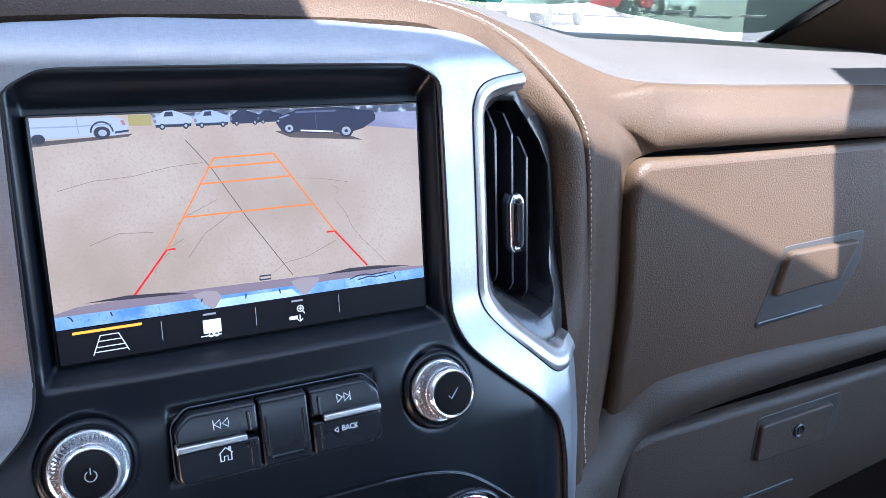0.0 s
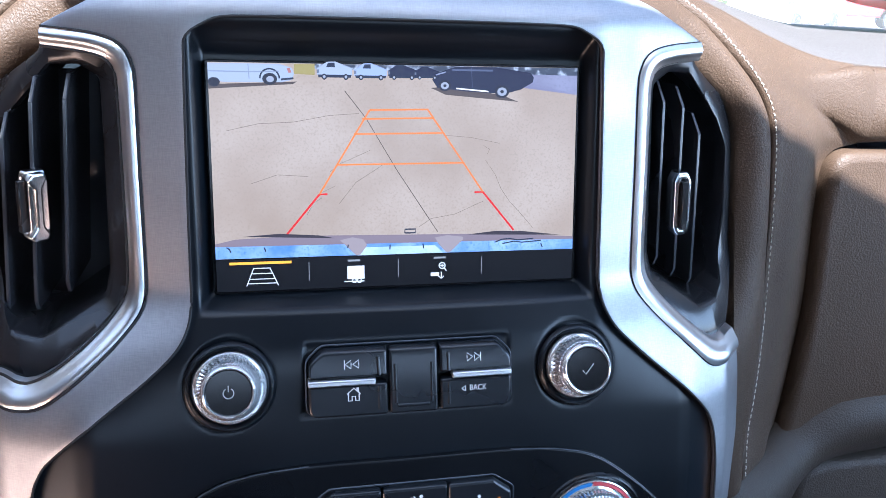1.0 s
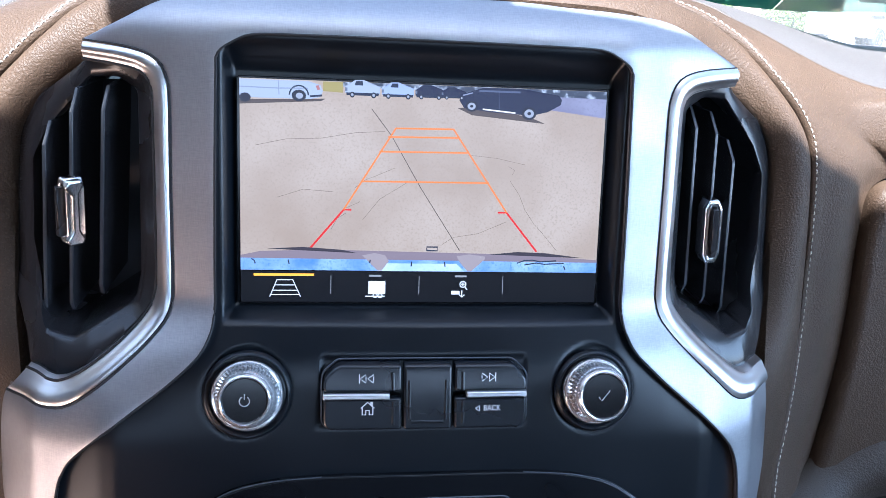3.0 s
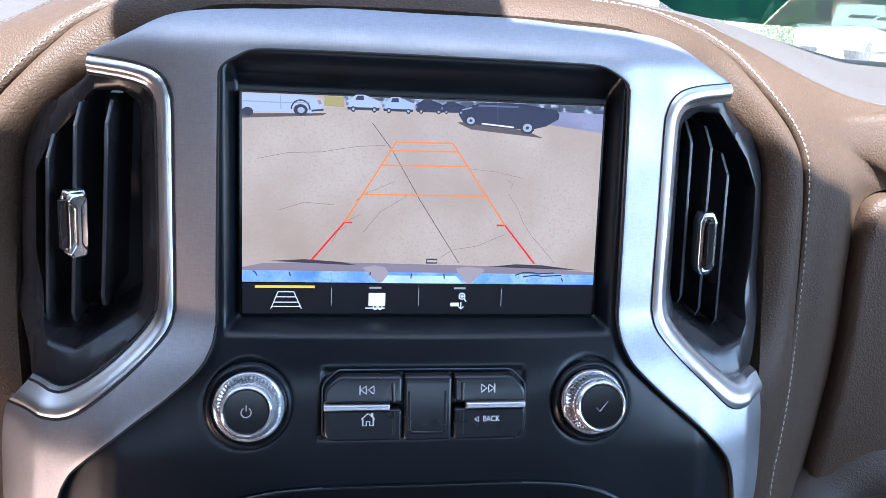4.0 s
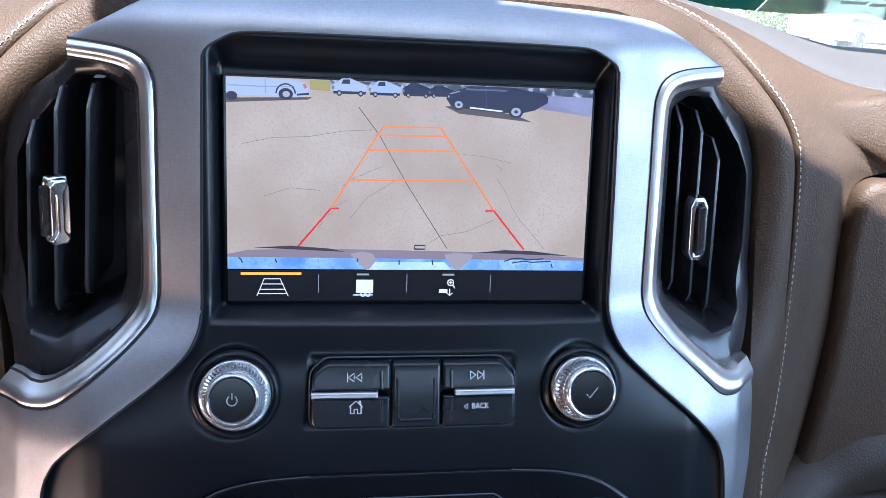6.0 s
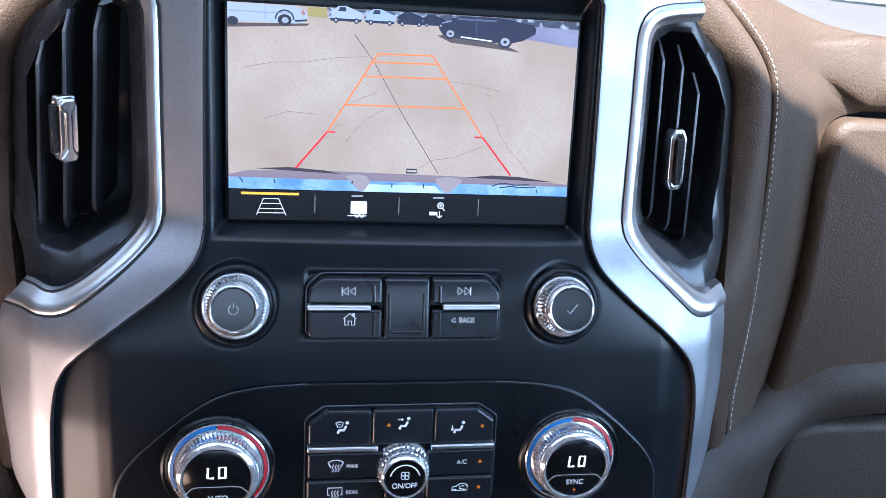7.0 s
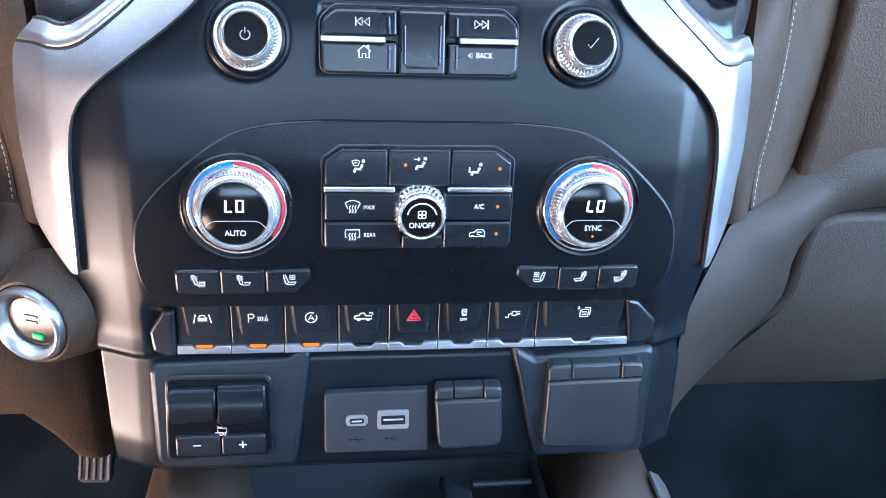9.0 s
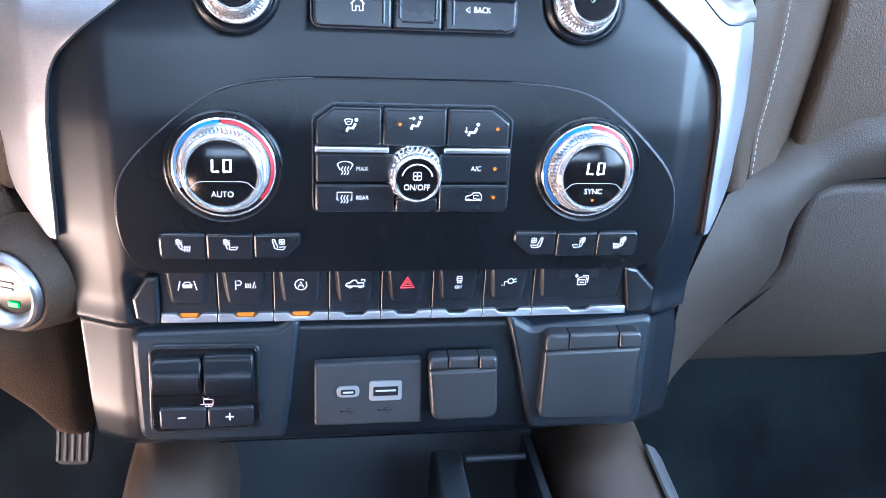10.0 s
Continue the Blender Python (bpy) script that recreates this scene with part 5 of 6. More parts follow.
def chrome_knob(parent, x, z, r, height, face_r, teeth, name, tooth=0.020, twist=0):
    """Dark base, knurled chrome cone, smooth rim and a gloss black face."""
    base = part(name, lathe([(r * 1.26, -0.0010), (r * 1.22, 0.0006), (r * 1.17, 0.0012), (r * 1.12, 0.0008), (r * 1.06, -0.0012), (r * 0.98, -0.0016)], 72), FASCIA, parent, "rotary knob in a dark well", at=on_stack(x, z))
    h0, h1 = height * 0.20, height * 0.70
    top = face_r * 1.20
    low = r * 0.90
    part("base_ring", lathe([(r * 0.99, -0.001), (r, h0 * 0.55), (r * 0.985, h0 * 0.9), (r * 0.955, h0 * 1.08), (low, h0 * 1.0), (low * 0.985, h0 * 0.7)], 72), POLISHED, base, "smooth chrome ring")
    seg = teeth * 2
    prof = [(low * 0.99, h0 * 0.6)]
    for k in range(5):
        t = k / 4
        prof.append((low * 0.985 + (top - low * 0.985) * t, h0 * 0.8 + (h1 - h0 * 0.8) * t))
    prof += [(top * 0.985, h1 + 0.0003), (face_r * 1.05, h1 + 0.0003)]

    def teeth_mod(j, i):
        return 1.0 + (tooth if (i + j * (1 + twist)) % 2 else -tooth * 0.6) if 1 <= j <= 5 else 1.0
    part("knurled_ring", lathe(prof, seg, teeth_mod), KNURL, base, "knurled bright chrome ring")
    rim = [(top * 0.99, h1 - 0.0003), (top * 1.01, h1 + 0.0006), (top, height * 0.86), (face_r * 1.13, height * 0.96), (face_r * 1.07, height), (face_r * 1.02, height * 0.99), (face_r * 0.995, height * 0.93)]
    part("polished_rim", lathe(rim, 72), POLISHED, base, "polished chrome rim")
    face = part("face", lathe([(face_r * 0.995, height * 0.5), (face_r * 0.995, height * 0.94), (face_r * 0.96, height * 0.965), (0, height * 0.97)], 48), GLOSS, base, "gloss black knob face")
    return base, height * 0.97 + 0.0002


def on_base(x=0.0, y=0.0, h=0.0):
    return Matrix.Translation((x, y, h))


audio = thing("audio_control_panel", "black audio buttons between two chrome knobs under the screen", "control panel")
power, hp = chrome_knob(audio, -0.0818, -0.0858, 0.0162, 0.0135, 0.0100, 50, "power_knob", 0.045)
part("power_icon", strokes([arc(0, -0.0002, 0.0022, 120, 420, 22), [(0, 0.0004), (0, 0.0031)]], 0.0005), DIMICON, power, at=on_base(0, 0, hp))
tune, ht = chrome_knob(audio, 0.0826, -0.0858, 0.0158, 0.0145, 0.0105, 44, "tuning_knob", 0.045)
part("tick_icon", strokes([[(-0.0026, -0.0004), (-0.0012, -0.0022), (0.0028, 0.0026)]], 0.0005), DIMICON, tune, at=on_base(0, 0, ht))


def key(parent, outline, thick=0.0045, off=0.0005, material=None, name="button", bevel=0.0012, label=""):
    return part(name, plate(outline, skin_lay(off), thick, bevel, 0.012), material or BUTTON, parent, label)


def icon(parent, bm, x, z, h, material=None, name="icon"):
    return part(name, bm, material or ICON, parent, at=on_stack(x, z, h))


def ridge(pts, r, off):
    """A low raised moulding along the skin."""
    return tube([(x, stack_y(x, z) - off, z) for x, z in pts], r, 8)


TOP_A = 0.0052
k = key(audio, rounded([(-0.0474, -0.0826), (-0.0116, -0.0826), (-0.0116, -0.0712), (-0.0410, -0.0712), (-0.0474, -0.0765)], [0.0014, 0.0014, 0.0014, 0.006, 0.006]))
icon(k, strokes([[(-0.0007, 0), (-0.0007, 0.0019), (-0.0034, 0), (-0.0007, -0.0019), (-0.0007, 0)], [(0.0028, 0), (0.0028, 0.0019), (0.0001, 0), (0.0028, -0.0019), (0.0028, 0)], [(-0.0037, 0.0021), (-0.0037, -0.0021)]], 0.00045), -0.0275, -0.0782, TOP_A)
part("ridge", ridge([(-0.0158, -0.0742), (-0.0154, -0.0818)], 0.0011, TOP_A - 0.0006), BUTTON, k)
k = key(audio, rounded([(-0.0474, -0.0998), (-0.0116, -0.0998), (-0.0116, -0.0856), (-0.0474, -0.0856)], [0.0045, 0.0014, 0.0014, 0.0014]))
icon(k, join(strokes([[(-0.0031, 0.0004), (0, 0.0032), (0.0031, 0.0004)], [(-0.0024, 0.0006), (-0.0024, -0.0026), (-0.0008, -0.0026), (-0.0008, -0.0006), (0.0008, -0.0006), (0.0008, -0.0026), (0.0024, -0.0026), (0.0024, 0.0006)]], 0.00055), fills([[(0.0012, 0.0021), (0.0012, 0.0034), (0.0024, 0.0034), (0.0024, 0.0012)]])), -0.0273, -0.0912, TOP_A)
part("ridge", ridge([(-0.0154, -0.0868), (-0.0154, -0.0972)], 0.0009, TOP_A - 0.0006), BUTTON, k)
part("strip", plate(rounded(rect(0.0306, 0.0026, -0.0325, -0.0841), 0.0006), skin_lay(0.002), 0.0046, 0.0008, 0.01), SATIN, audio, "satin silver strip")
k = key(audio, rounded(rect(0.0226, 0.0288, 0.0007, -0.0855), 0.0018))
part("ridge", ridge([(-0.0080, -0.0776), (-0.0078, -0.0950), (-0.0066, -0.0962), (0.0078, -0.0962), (0.0090, -0.0950), (0.0092, -0.0776)], 0.0009, TOP_A - 0.0006), BUTTON, k)
k = key(audio, rounded([(0.0132, -0.0826), (0.0476, -0.0826), (0.0476, -0.0770), (0.0412, -0.0712), (0.0132, -0.0712)], [0.0014, 0.0014, 0.006, 0.006, 0.0014]))
icon(k, strokes([[(0.0007, 0), (0.0007, 0.0019), (0.0034, 0), (0.0007, -0.0019), (0.0007, 0)], [(-0.0028, 0), (-0.0028, 0.0019), (-0.0001, 0), (-0.0028, -0.0019), (-0.0028, 0)], [(0.0037, 0.0021), (0.0037, -0.0021)]], 0.00045), 0.0287, -0.0780, TOP_A)
part("ridge", ridge([(0.0172, -0.0742), (0.0172, -0.0818)], 0.0011, TOP_A - 0.0006), BUTTON, k)
k = key(audio, rounded([(0.0132, -0.0998), (0.0476, -0.0998), (0.0476, -0.0856), (0.0132, -0.0856)], [0.0014, 0.0045, 0.0014, 0.0014]))
writing("BACK", 0.0038, ICON, k, on_stack(0.0310, -0.0916, TOP_A), wide=0.84)
icon(k, strokes([[(-0.0009, 0), (0.0009, 0.0013), (0.0009, -0.0013), (-0.0009, 0)]], 0.0004), 0.0240, -0.0916, TOP_A)
part("ridge", ridge([(0.0172, -0.0868), (0.0172, -0.0972)], 0.0009, TOP_A - 0.0006), BUTTON, k)
part("strip", plate(rounded(rect(0.0288, 0.0026, 0.0330, -0.0837), 0.0006), skin_lay(0.002), 0.0046, 0.0008, 0.01), SATIN, audio, "satin silver strip")

# ---- climate controls ----
climate = thing("climate_control_panel", "black climate panel with two temperature knobs and a fan knob", "control panel")
part("panel", plate(mirrored(smooth2(PLATE_HALF, 50) + [(0.0, -0.2205)]), skin_lay(-0.0010), 0.0028, 0.0007, 0.008), PANEL, climate)
rim = smooth2(PLATE_HALF[1:-2], 60)
for sgn in (-1, 1):
    part("rim_bead", tube([(sgn * x, stack_y(x, z) - 0.0012, z) for x, z in rim], 0.00038, 8), BEAD, climate, "thin grey edge bead")

for x, label2, reach in ((-0.0898, "AUTO", -42), (0.0905, "SYNC", 2)):
    kn, h = chrome_knob(climate, x, -0.1658, 0.0222, 0.0135, 0.0160, 64, "temperature_knob", 0.035)
    blue0 = 205 if x < 0 else 232
    part("well_lip", lathe([(0.0282, 0.0014), (0.0277, 0.0026), (0.0268, 0.0032), (0.0258, 0.0030), (0.0248, 0.0022), (0.0240, 0.0010)], 72), PANEL, kn, "soft black lip of the knob well")
    part("scale_rim", lathe([(0.0243, 0.0012), (0.0243, 0.0027), (0.0239, 0.0030), (0.0235, 0.0027), (0.0235, 0.0012)], 72), POLISHED, kn, "thin chrome rim round the scale")
    part("cold_arc", ring_band(0.0219, 0.0234, blue0, 93, 0.0034), BLUE, kn, "blue cold scale")
    part("hot_arc", ring_band(0.0219, 0.0234, 91, reach, 0.0034), RED, kn, "red warm scale")
    for i, seg_lines in enumerate(([[(-0.0013, 0.0028), (-0.0016, -0.0028), (0.0014, -0.0028)]], [[(-0.0015, -0.0028), (-0.0013, 0.0028), (0.0017, 0.0028), (0.0015, -0.0028), (-0.0018, -0.0028)]])):
        part("display_digit", strokes(seg_lines, 0.0010), LIT, kn, "lit display letter", at=on_base(-0.0026 + i * 0.0052, 0.0042, h))
    part("divider", strokes([[(-0.0146, -0.0068), (-0.0118, -0.0040), (-0.0090, -0.0034), (0.0090, -0.0034), (0.0118, -0.0040), (0.0146, -0.0068)]], 0.0004), DIMICON, kn, at=on_base(0, 0, h))
    writing(label2, 0.0040, ICON, kn, on_base(0, -0.0098 if x < 0 else -0.0078, h), wide=0.92)
    if x > 0:
        part("led", lathe([(0.0007, 0), (0.0007, 0.0003), (0, 0.0004)], 12), AMBER, kn, at=on_base(0, -0.0122, h))
fan, h = chrome_knob(climate, 0.0012, -0.1672, 0.0146, 0.0150, 0.0101, 32, "fan_knob", 0.060, 1)
writing("ON/OFF", 0.0041, ICON, fan, on_base(0, -0.0040, h), wide=0.86)
part("fan_icon", join(*[strokes([[(0.0013 * math.cos(a) + 0.0011 * math.cos(b), 0.0013 * math.sin(a) + 0.0011 * math.sin(b)) for b in np.linspace(0, 2 * math.pi, 13)] for a in (radians(45), radians(135), radians(225), radians(315))], 0.0004)]), ICON, fan, at=on_base(0, 0.0018, h))
part("speed_arc", strokes([arc(0, 0.0, 0.0074, 168, 12, 24)], 0.0007), ICON, fan, at=on_base(0, 0.0002, h))

TOP_C = 0.0052


def occupant(extra):
    return join(strokes([[(0.0016, 0.0010), (0.0004, -0.0014), (-0.0018, -0.0012), (-0.0026, -0.0030)]], 0.0013), fills([[(0.0020 + 0.0009 * math.cos(a), 0.0026 + 0.0009 * math.sin(a)) for a in np.linspace(0, 2 * math.pi, 11)[:-1]]]), strokes(extra, 0.0005))


screen_fan = [[(-0.0036, 0.0026), (-0.0026, 0.0004), (-0.0006, 0.0004), (0.0002, 0.0026), (-0.0016, 0.0032), (-0.0036, 0.0026)], [(-0.0024, 0.0018), (-0.0010, 0.0018)]]
arrow_face = [[(-0.0036, 0.0022), (-0.0008, 0.0022)], [(-0.0016, 0.0030), (-0.0008, 0.0022), (-0.0016, 0.0014)]]
arrow_foot = [[(-0.0036, 0.0012), (-0.0036, -0.0016)], [(-0.0044, -0.0006), (-0.0036, -0.0016), (-0.0028, -0.0006)]]
keys = {}
keys["defrost"] = key(climate, rounded([(-0.0467, -0.1530), (-0.0154, -0.1530), (-0.0154, -0.1350), (-0.0385, -0.1350), (-0.0467, -0.1412)], 0.0018), 0.0042, 0.001)
keys["vent"] = key(climate, rounded([(-0.0150, -0.1530), (0.0160, -0.1530), (0.0160, -0.1350), (-0.0150, -0.1350)], 0.0014), 0.0042, 0.001)
keys["floor"] = key(climate, rounded([(0.0164, -0.1530), (0.0472, -0.1530), (0.0472, -0.1410), (0.0388, -0.1350), (0.0164, -0.1350)], 0.0018), 0.0042, 0.001)
icon(keys["defrost"], occupant(screen_fan), -0.0296, -0.1440, TOP_C)
icon(keys["vent"], occupant(arrow_face), 0.0011, -0.1425, TOP_C)
icon(keys["floor"], occupant(arrow_foot), 0.0292, -0.1452, TOP_C)
led_bm = lambda: lathe([(0.0009, 0), (0.0009, 0.0003), (0, 0.0005)], 14)
icon(keys["vent"], led_bm(), -0.0068, -0.1432, TOP_C, AMBER, "led")
icon(keys["floor"], led_bm(), 0.0411, -0.1448, TOP_C, AMBER, "led")
for x0, x1 in ((-0.0472, -0.0118), (0.0150, 0.0480)):
    part("strip", plate(rounded([(x0, -0.1560), (x1, -0.1560), (x1, -0.1534), (x0, -0.1534)], 0.0006), skin_lay(0.002), 0.0042, 0.0007, 0.01), SATIN, climate, "satin silver strip")
specs = (("max", -0.0469, -0.0088, -0.1712, -0.1566), ("rear", -0.0472, -0.0084, -0.1862, -0.1720), ("ac", 0.0132, 0.0480, -0.1712, -0.1566), ("recirculate", 0.0136, 0.0484, -0.1862, -0.1720), ("blank", -0.0080, 0.0132, -0.1862, -0.1790))
for n, x0, x1, z0, z1 in specs:
    rr = [0.0025 if n == "rear" else 0.0014, 0.0025 if n == "recirculate" else 0.0014, 0.0014, 0.0014]
    keys[n] = key(climate, rounded([(x0, z0), (x1, z0), (x1, z1), (x0, z1)], rr), 0.0042, 0.001)
heat = [[(dx - 0.0004, -0.0030), (dx + 0.0004, -0.0018), (dx - 0.0004, -0.0004), (dx + 0.0004, 0.0010)] for dx in (-0.0014, 0.0, 0.0014)]
icon(keys["max"], strokes([[(-0.0038, 0.0022), (-0.0024, -0.0006)], [(0.0038, 0.0022), (0.0024, -0.0006)], arc(0, -0.0020, 0.0056, 132, 48, 10)] + heat, 0.0005), -0.0328, -0.1646, TOP_C)
writing("MAX", 0.0030, ICON, keys["max"], on_stack(-0.0246, -0.1648, TOP_C), wide=0.9)
icon(keys["rear"], strokes([[(-0.0026, -0.0014), (-0.0036, -0.0014), (-0.0036, 0.0026), (0.0036, 0.0026), (0.0036, -0.0014), (0.0026, -0.0014)]] + heat, 0.0005), -0.0330, -0.1790, TOP_C)
writing("REAR", 0.0030, ICON, keys["rear"], on_stack(-0.0243, -0.1793, TOP_C), wide=0.86)
writing("A/C", 0.0036, ICON, keys["ac"], on_stack(0.0316, -0.1644, TOP_C), wide=0.9)
icon(keys["recirculate"], strokes([[(-0.0040, -0.0016), (-0.0038, 0.0004), (-0.0016, 0.0008), (0.0, 0.0022), (0.0028, 0.0022), (0.0040, 0.0008), (0.0040, -0.0016), (-0.0040, -0.0016)], [(0.0024, 0.0008), (0.0, 0.0008), (0.0, -0.0006), (0.0016, -0.0006)], arc(-0.0024, -0.0018, 0.0008, 180, 0, 6), arc(0.0024, -0.0018, 0.0008, 180, 0, 6)], 0.0005), 0.0312, -0.1787, TOP_C)
icon(keys["ac"], led_bm(), 0.0411, -0.1643, TOP_C, AMBER, "led")
icon(keys["recirculate"], led_bm(), 0.0413, -0.1789, TOP_C, AMBER, "led")



def seat_icon(kind, flip):
    """Outline of a seat from the side, with heat waves or a small fan."""
    back = [(-0.0034, 0.0034), (-0.0024, 0.0036), (-0.0006, -0.0006), (-0.0012, -0.0020), (-0.0020, -0.0018), (-0.0034, 0.0034)]
    cushion = [(-0.0012, -0.0022), (0.0024, -0.0024), (0.0034, -0.0006), (0.0022, -0.0008), (0.0000, -0.0010)]
    lines, fine = [back, cushion], []
    if kind == "fan":
        fine = [[(0.0016 + 0.0009 * math.cos(a) + 0.0008 * math.cos(b), 0.0020 + 0.0009 * math.sin(a) + 0.0008 * math.sin(b)) for b in np.linspace(0, 2 * math.pi, 10)] for a in (0.8, 2.4, 3.9, 5.5)]
    else:
        fine = [[(-0.0040, z), (-0.0028, z + 0.0004), (-0.0018, z - 0.0002), (-0.0004, z + 0.0002)] for z in (0.0008, 0.0018, 0.0028)]
    if kind == "both":
        fine += [[(x, -0.0036), (x + 0.0005, -0.0024), (x, -0.0012), (x + 0.0006, 0.0)] for x in (0.0002, 0.0014, 0.0026)]
    bm = join(strokes(lines, 0.00050), strokes(fine, 0.00036))
    bmesh.ops.transform(bm, matrix=Matrix.Diagonal((-0.95 if flip else 0.95, 0.95, 1, 1)), verts=bm.verts)
    return bm


for sgn in (-1, 1):
    xs = ((-0.1224, -0.1005), (-0.1001, -0.0777), (-0.0773, -0.0545)) if sgn < 0 else ((0.0998, 0.1224), (0.0776, 0.0994), (0.0545, 0.0772))
    for (x0, x1), kind in zip(xs, ("both", "back", "fan")):
        pts = [(x0, -0.2118), (x1, -0.2118), (x1, -0.1980), (x0, -0.1980)]
        r = [0.0012] * 4
        if kind == "both":
            r = [0.0032, 0.0012, 0.0012, 0.0032] if sgn < 0 else [0.0012, 0.0032, 0.0032, 0.0012]
        if kind == "fan":
            pts = [(x0, -0.2112), (x1 - 0.0075, -0.2112), (x1, -0.2035), (x1, -0.1980), (x0, -0.1980)] if sgn < 0 else [(x0 + 0.0085, -0.2108), (x1, -0.2108), (x1, -0.1976), (x0, -0.1976), (x0, -0.2030)]
            r = [0.0014, 0.003, 0.002, 0.0014, 0.0014] if sgn < 0 else [0.003, 0.0014, 0.0014, 0.002, 0.002]
        k = key(climate, rounded(pts, r), 0.0030, 0.001, bevel=0.0012, name="seat_button")
        icon(k, seat_icon(kind, sgn > 0), (x0 + x1) / 2 + 0.0008, -0.2042, 0.0040, ICON)

# ---- switch row ----
switches = thing("switch_row", "row of black switches with silver lower strips and amber lights", "switch panel")
EDGES = (-0.1256, -0.0974, -0.0692, -0.0407, -0.0134, 0.0139, 0.0420, 0.0694, 0.1240)


def switch_icon(i):
    if i == 0:
        return join(strokes([[(-0.0046, -0.0026), (-0.0034, 0.0026)], [(0.0046, -0.0026), (0.0034, 0.0026)], [(-0.0020, -0.0014), (-0.0020, 0.0004), (-0.0012, 0.0020), (0.0012, 0.0020), (0.0020, 0.0004), (0.0020, -0.0014)], [(-0.0026, 0.0004), (0.0026, 0.0004)]], 0.0006), fills([rect(0.0040, 0.0016, 0, -0.0006)]))
    if i == 1:
        return strokes([[(0.0004 + d, 0.0010), (0.0009 + d, -0.0002), (0.0004 + d, -0.0016)] for d in (0, 0.0011, 0.0022)] + [[(0.0040, -0.0018), (0.0050, 0.0020), (0.0054, -0.0018)], [(-0.0044, -0.0024), (-0.0044, 0.0026), (-0.0022, 0.0026), (-0.0014, 0.0014), (-0.0022, 0.0002), (-0.0044, 0.0002)]], 0.0006)
    if i == 2:
        return strokes([arc(0, 0, 0.0030, 60, 360, 22), arc(0, 0, 0.0030, 0, 30, 4), [(-0.0014, -0.0016), (0, 0.0018), (0.0014, -0.0016)], [(-0.0008, -0.0004), (0.0008, -0.0004)]], 0.0006)
    if i == 3:
        return strokes([[(-0.0048, -0.0012), (-0.0046, 0.0004), (-0.0026, 0.0008), (-0.0014, 0.0022), (0.0006, 0.0022), (0.0010, 0.0006), (0.0042, 0.0006), (0.0046, -0.0014), (-0.0048, -0.0012)], arc(-0.0026, -0.0014, 0.0008, 0, -180, 6), arc(0.0026, -0.0014, 0.0008, 0, -180, 6), [(0.0030, 0.0022), (0.0048, 0.0026), (0.0050, 0.0012)]], 0.0007)
    if i == 4:
        return strokes([[(-0.0036, -0.0026), (0.0036, -0.0026), (0, 0.0036), (-0.0036, -0.0026), (0.0, -0.0026)], [(-0.0018, -0.0014), (0.0018, -0.0014), (0, 0.0016), (-0.0018, -0.0014), (0.0, -0.0014)]], 0.0006)
    if i == 5:
        return strokes([[(-0.0014, 0.0012), (-0.0012, 0.0036), (0.0012, 0.0036), (0.0014, 0.0012), (-0.0014, 0.0012)], [(-0.0012, 0.0004), (0.0012, -0.0004)], [(0.0012, 0.0006), (-0.0012, -0.0004)], [(-0.0014, 0.0024), (0.0014, 0.0024)]], 0.0006)
    if i == 6:
        return strokes([[(-0.0048, -0.0020), (-0.0030, -0.0022), (-0.0030, -0.0002), (-0.0010, 0.0002)], [(-0.0010, -0.0008), (-0.0010, 0.0014), (0.0008, 0.0018), (0.0020, 0.0004), (0.0008, -0.0012), (-0.0010, -0.0008)], [(0.0014, 0.0012), (0.0034, 0.0016)], [(0.0016, -0.0004), (0.0036, 0.0)]], 0.0006)
    return strokes([[(-0.0024, -0.0026), (-0.0024, 0.0012), (-0.0010, 0.0020), (0.0022, 0.0020), (0.0022, -0.0026), (-0.0024, -0.0026)], [(-0.0012, -0.0012), (0.0012, -0.0012)], [(-0.0016, 0.0004), (0.0014, 0.0004)], [(0.0, 0.0030), (0.0032, 0.0030), (0.0032, -0.0014)], [(-0.0034, 0.0040), (-0.0034, 0.0022)], [(-0.0042, 0.0030), (-0.0034, 0.0020), (-0.0026, 0.0030)]], 0.0006)


def switch_pad(m, w0, w1):
    """A shield-shaped pad with broad soft flanks; its head runs out under the panel above."""
    def ring(inset, off):
        pts = rounded([(m - w1 + inset, -0.2408 + inset), (m + w1 - inset, -0.2408 + inset), (m + w0 - inset, -0.2206), (m - w0 + inset, -0.2206)], [0.0032 - inset * 0.6, 0.0032 - inset * 0.6, 0.0003, 0.0003])
        row = [Vector((x, stack_y(x, z) - off, z)) for x, z in pts]
        return row + [row[0]]
    rows = [ring(0.0, -0.0038), ring(0.0002, -0.0031), ring(0.0007, -0.0025), ring(0.0013, -0.0016), ring(0.0018, -0.0011), ring(0.0022, -0.0010), ring(0.0030, -0.0010)]
    mid = sum((p for p in rows[-1][:-1]), Vector()) / (len(rows[-1]) - 1)
    rows.append([p.lerp(mid, 0.5) for p in rows[-1]])
    rows.append([p.lerp(mid, 0.98) for p in rows[-2]])
    return loft(rows)


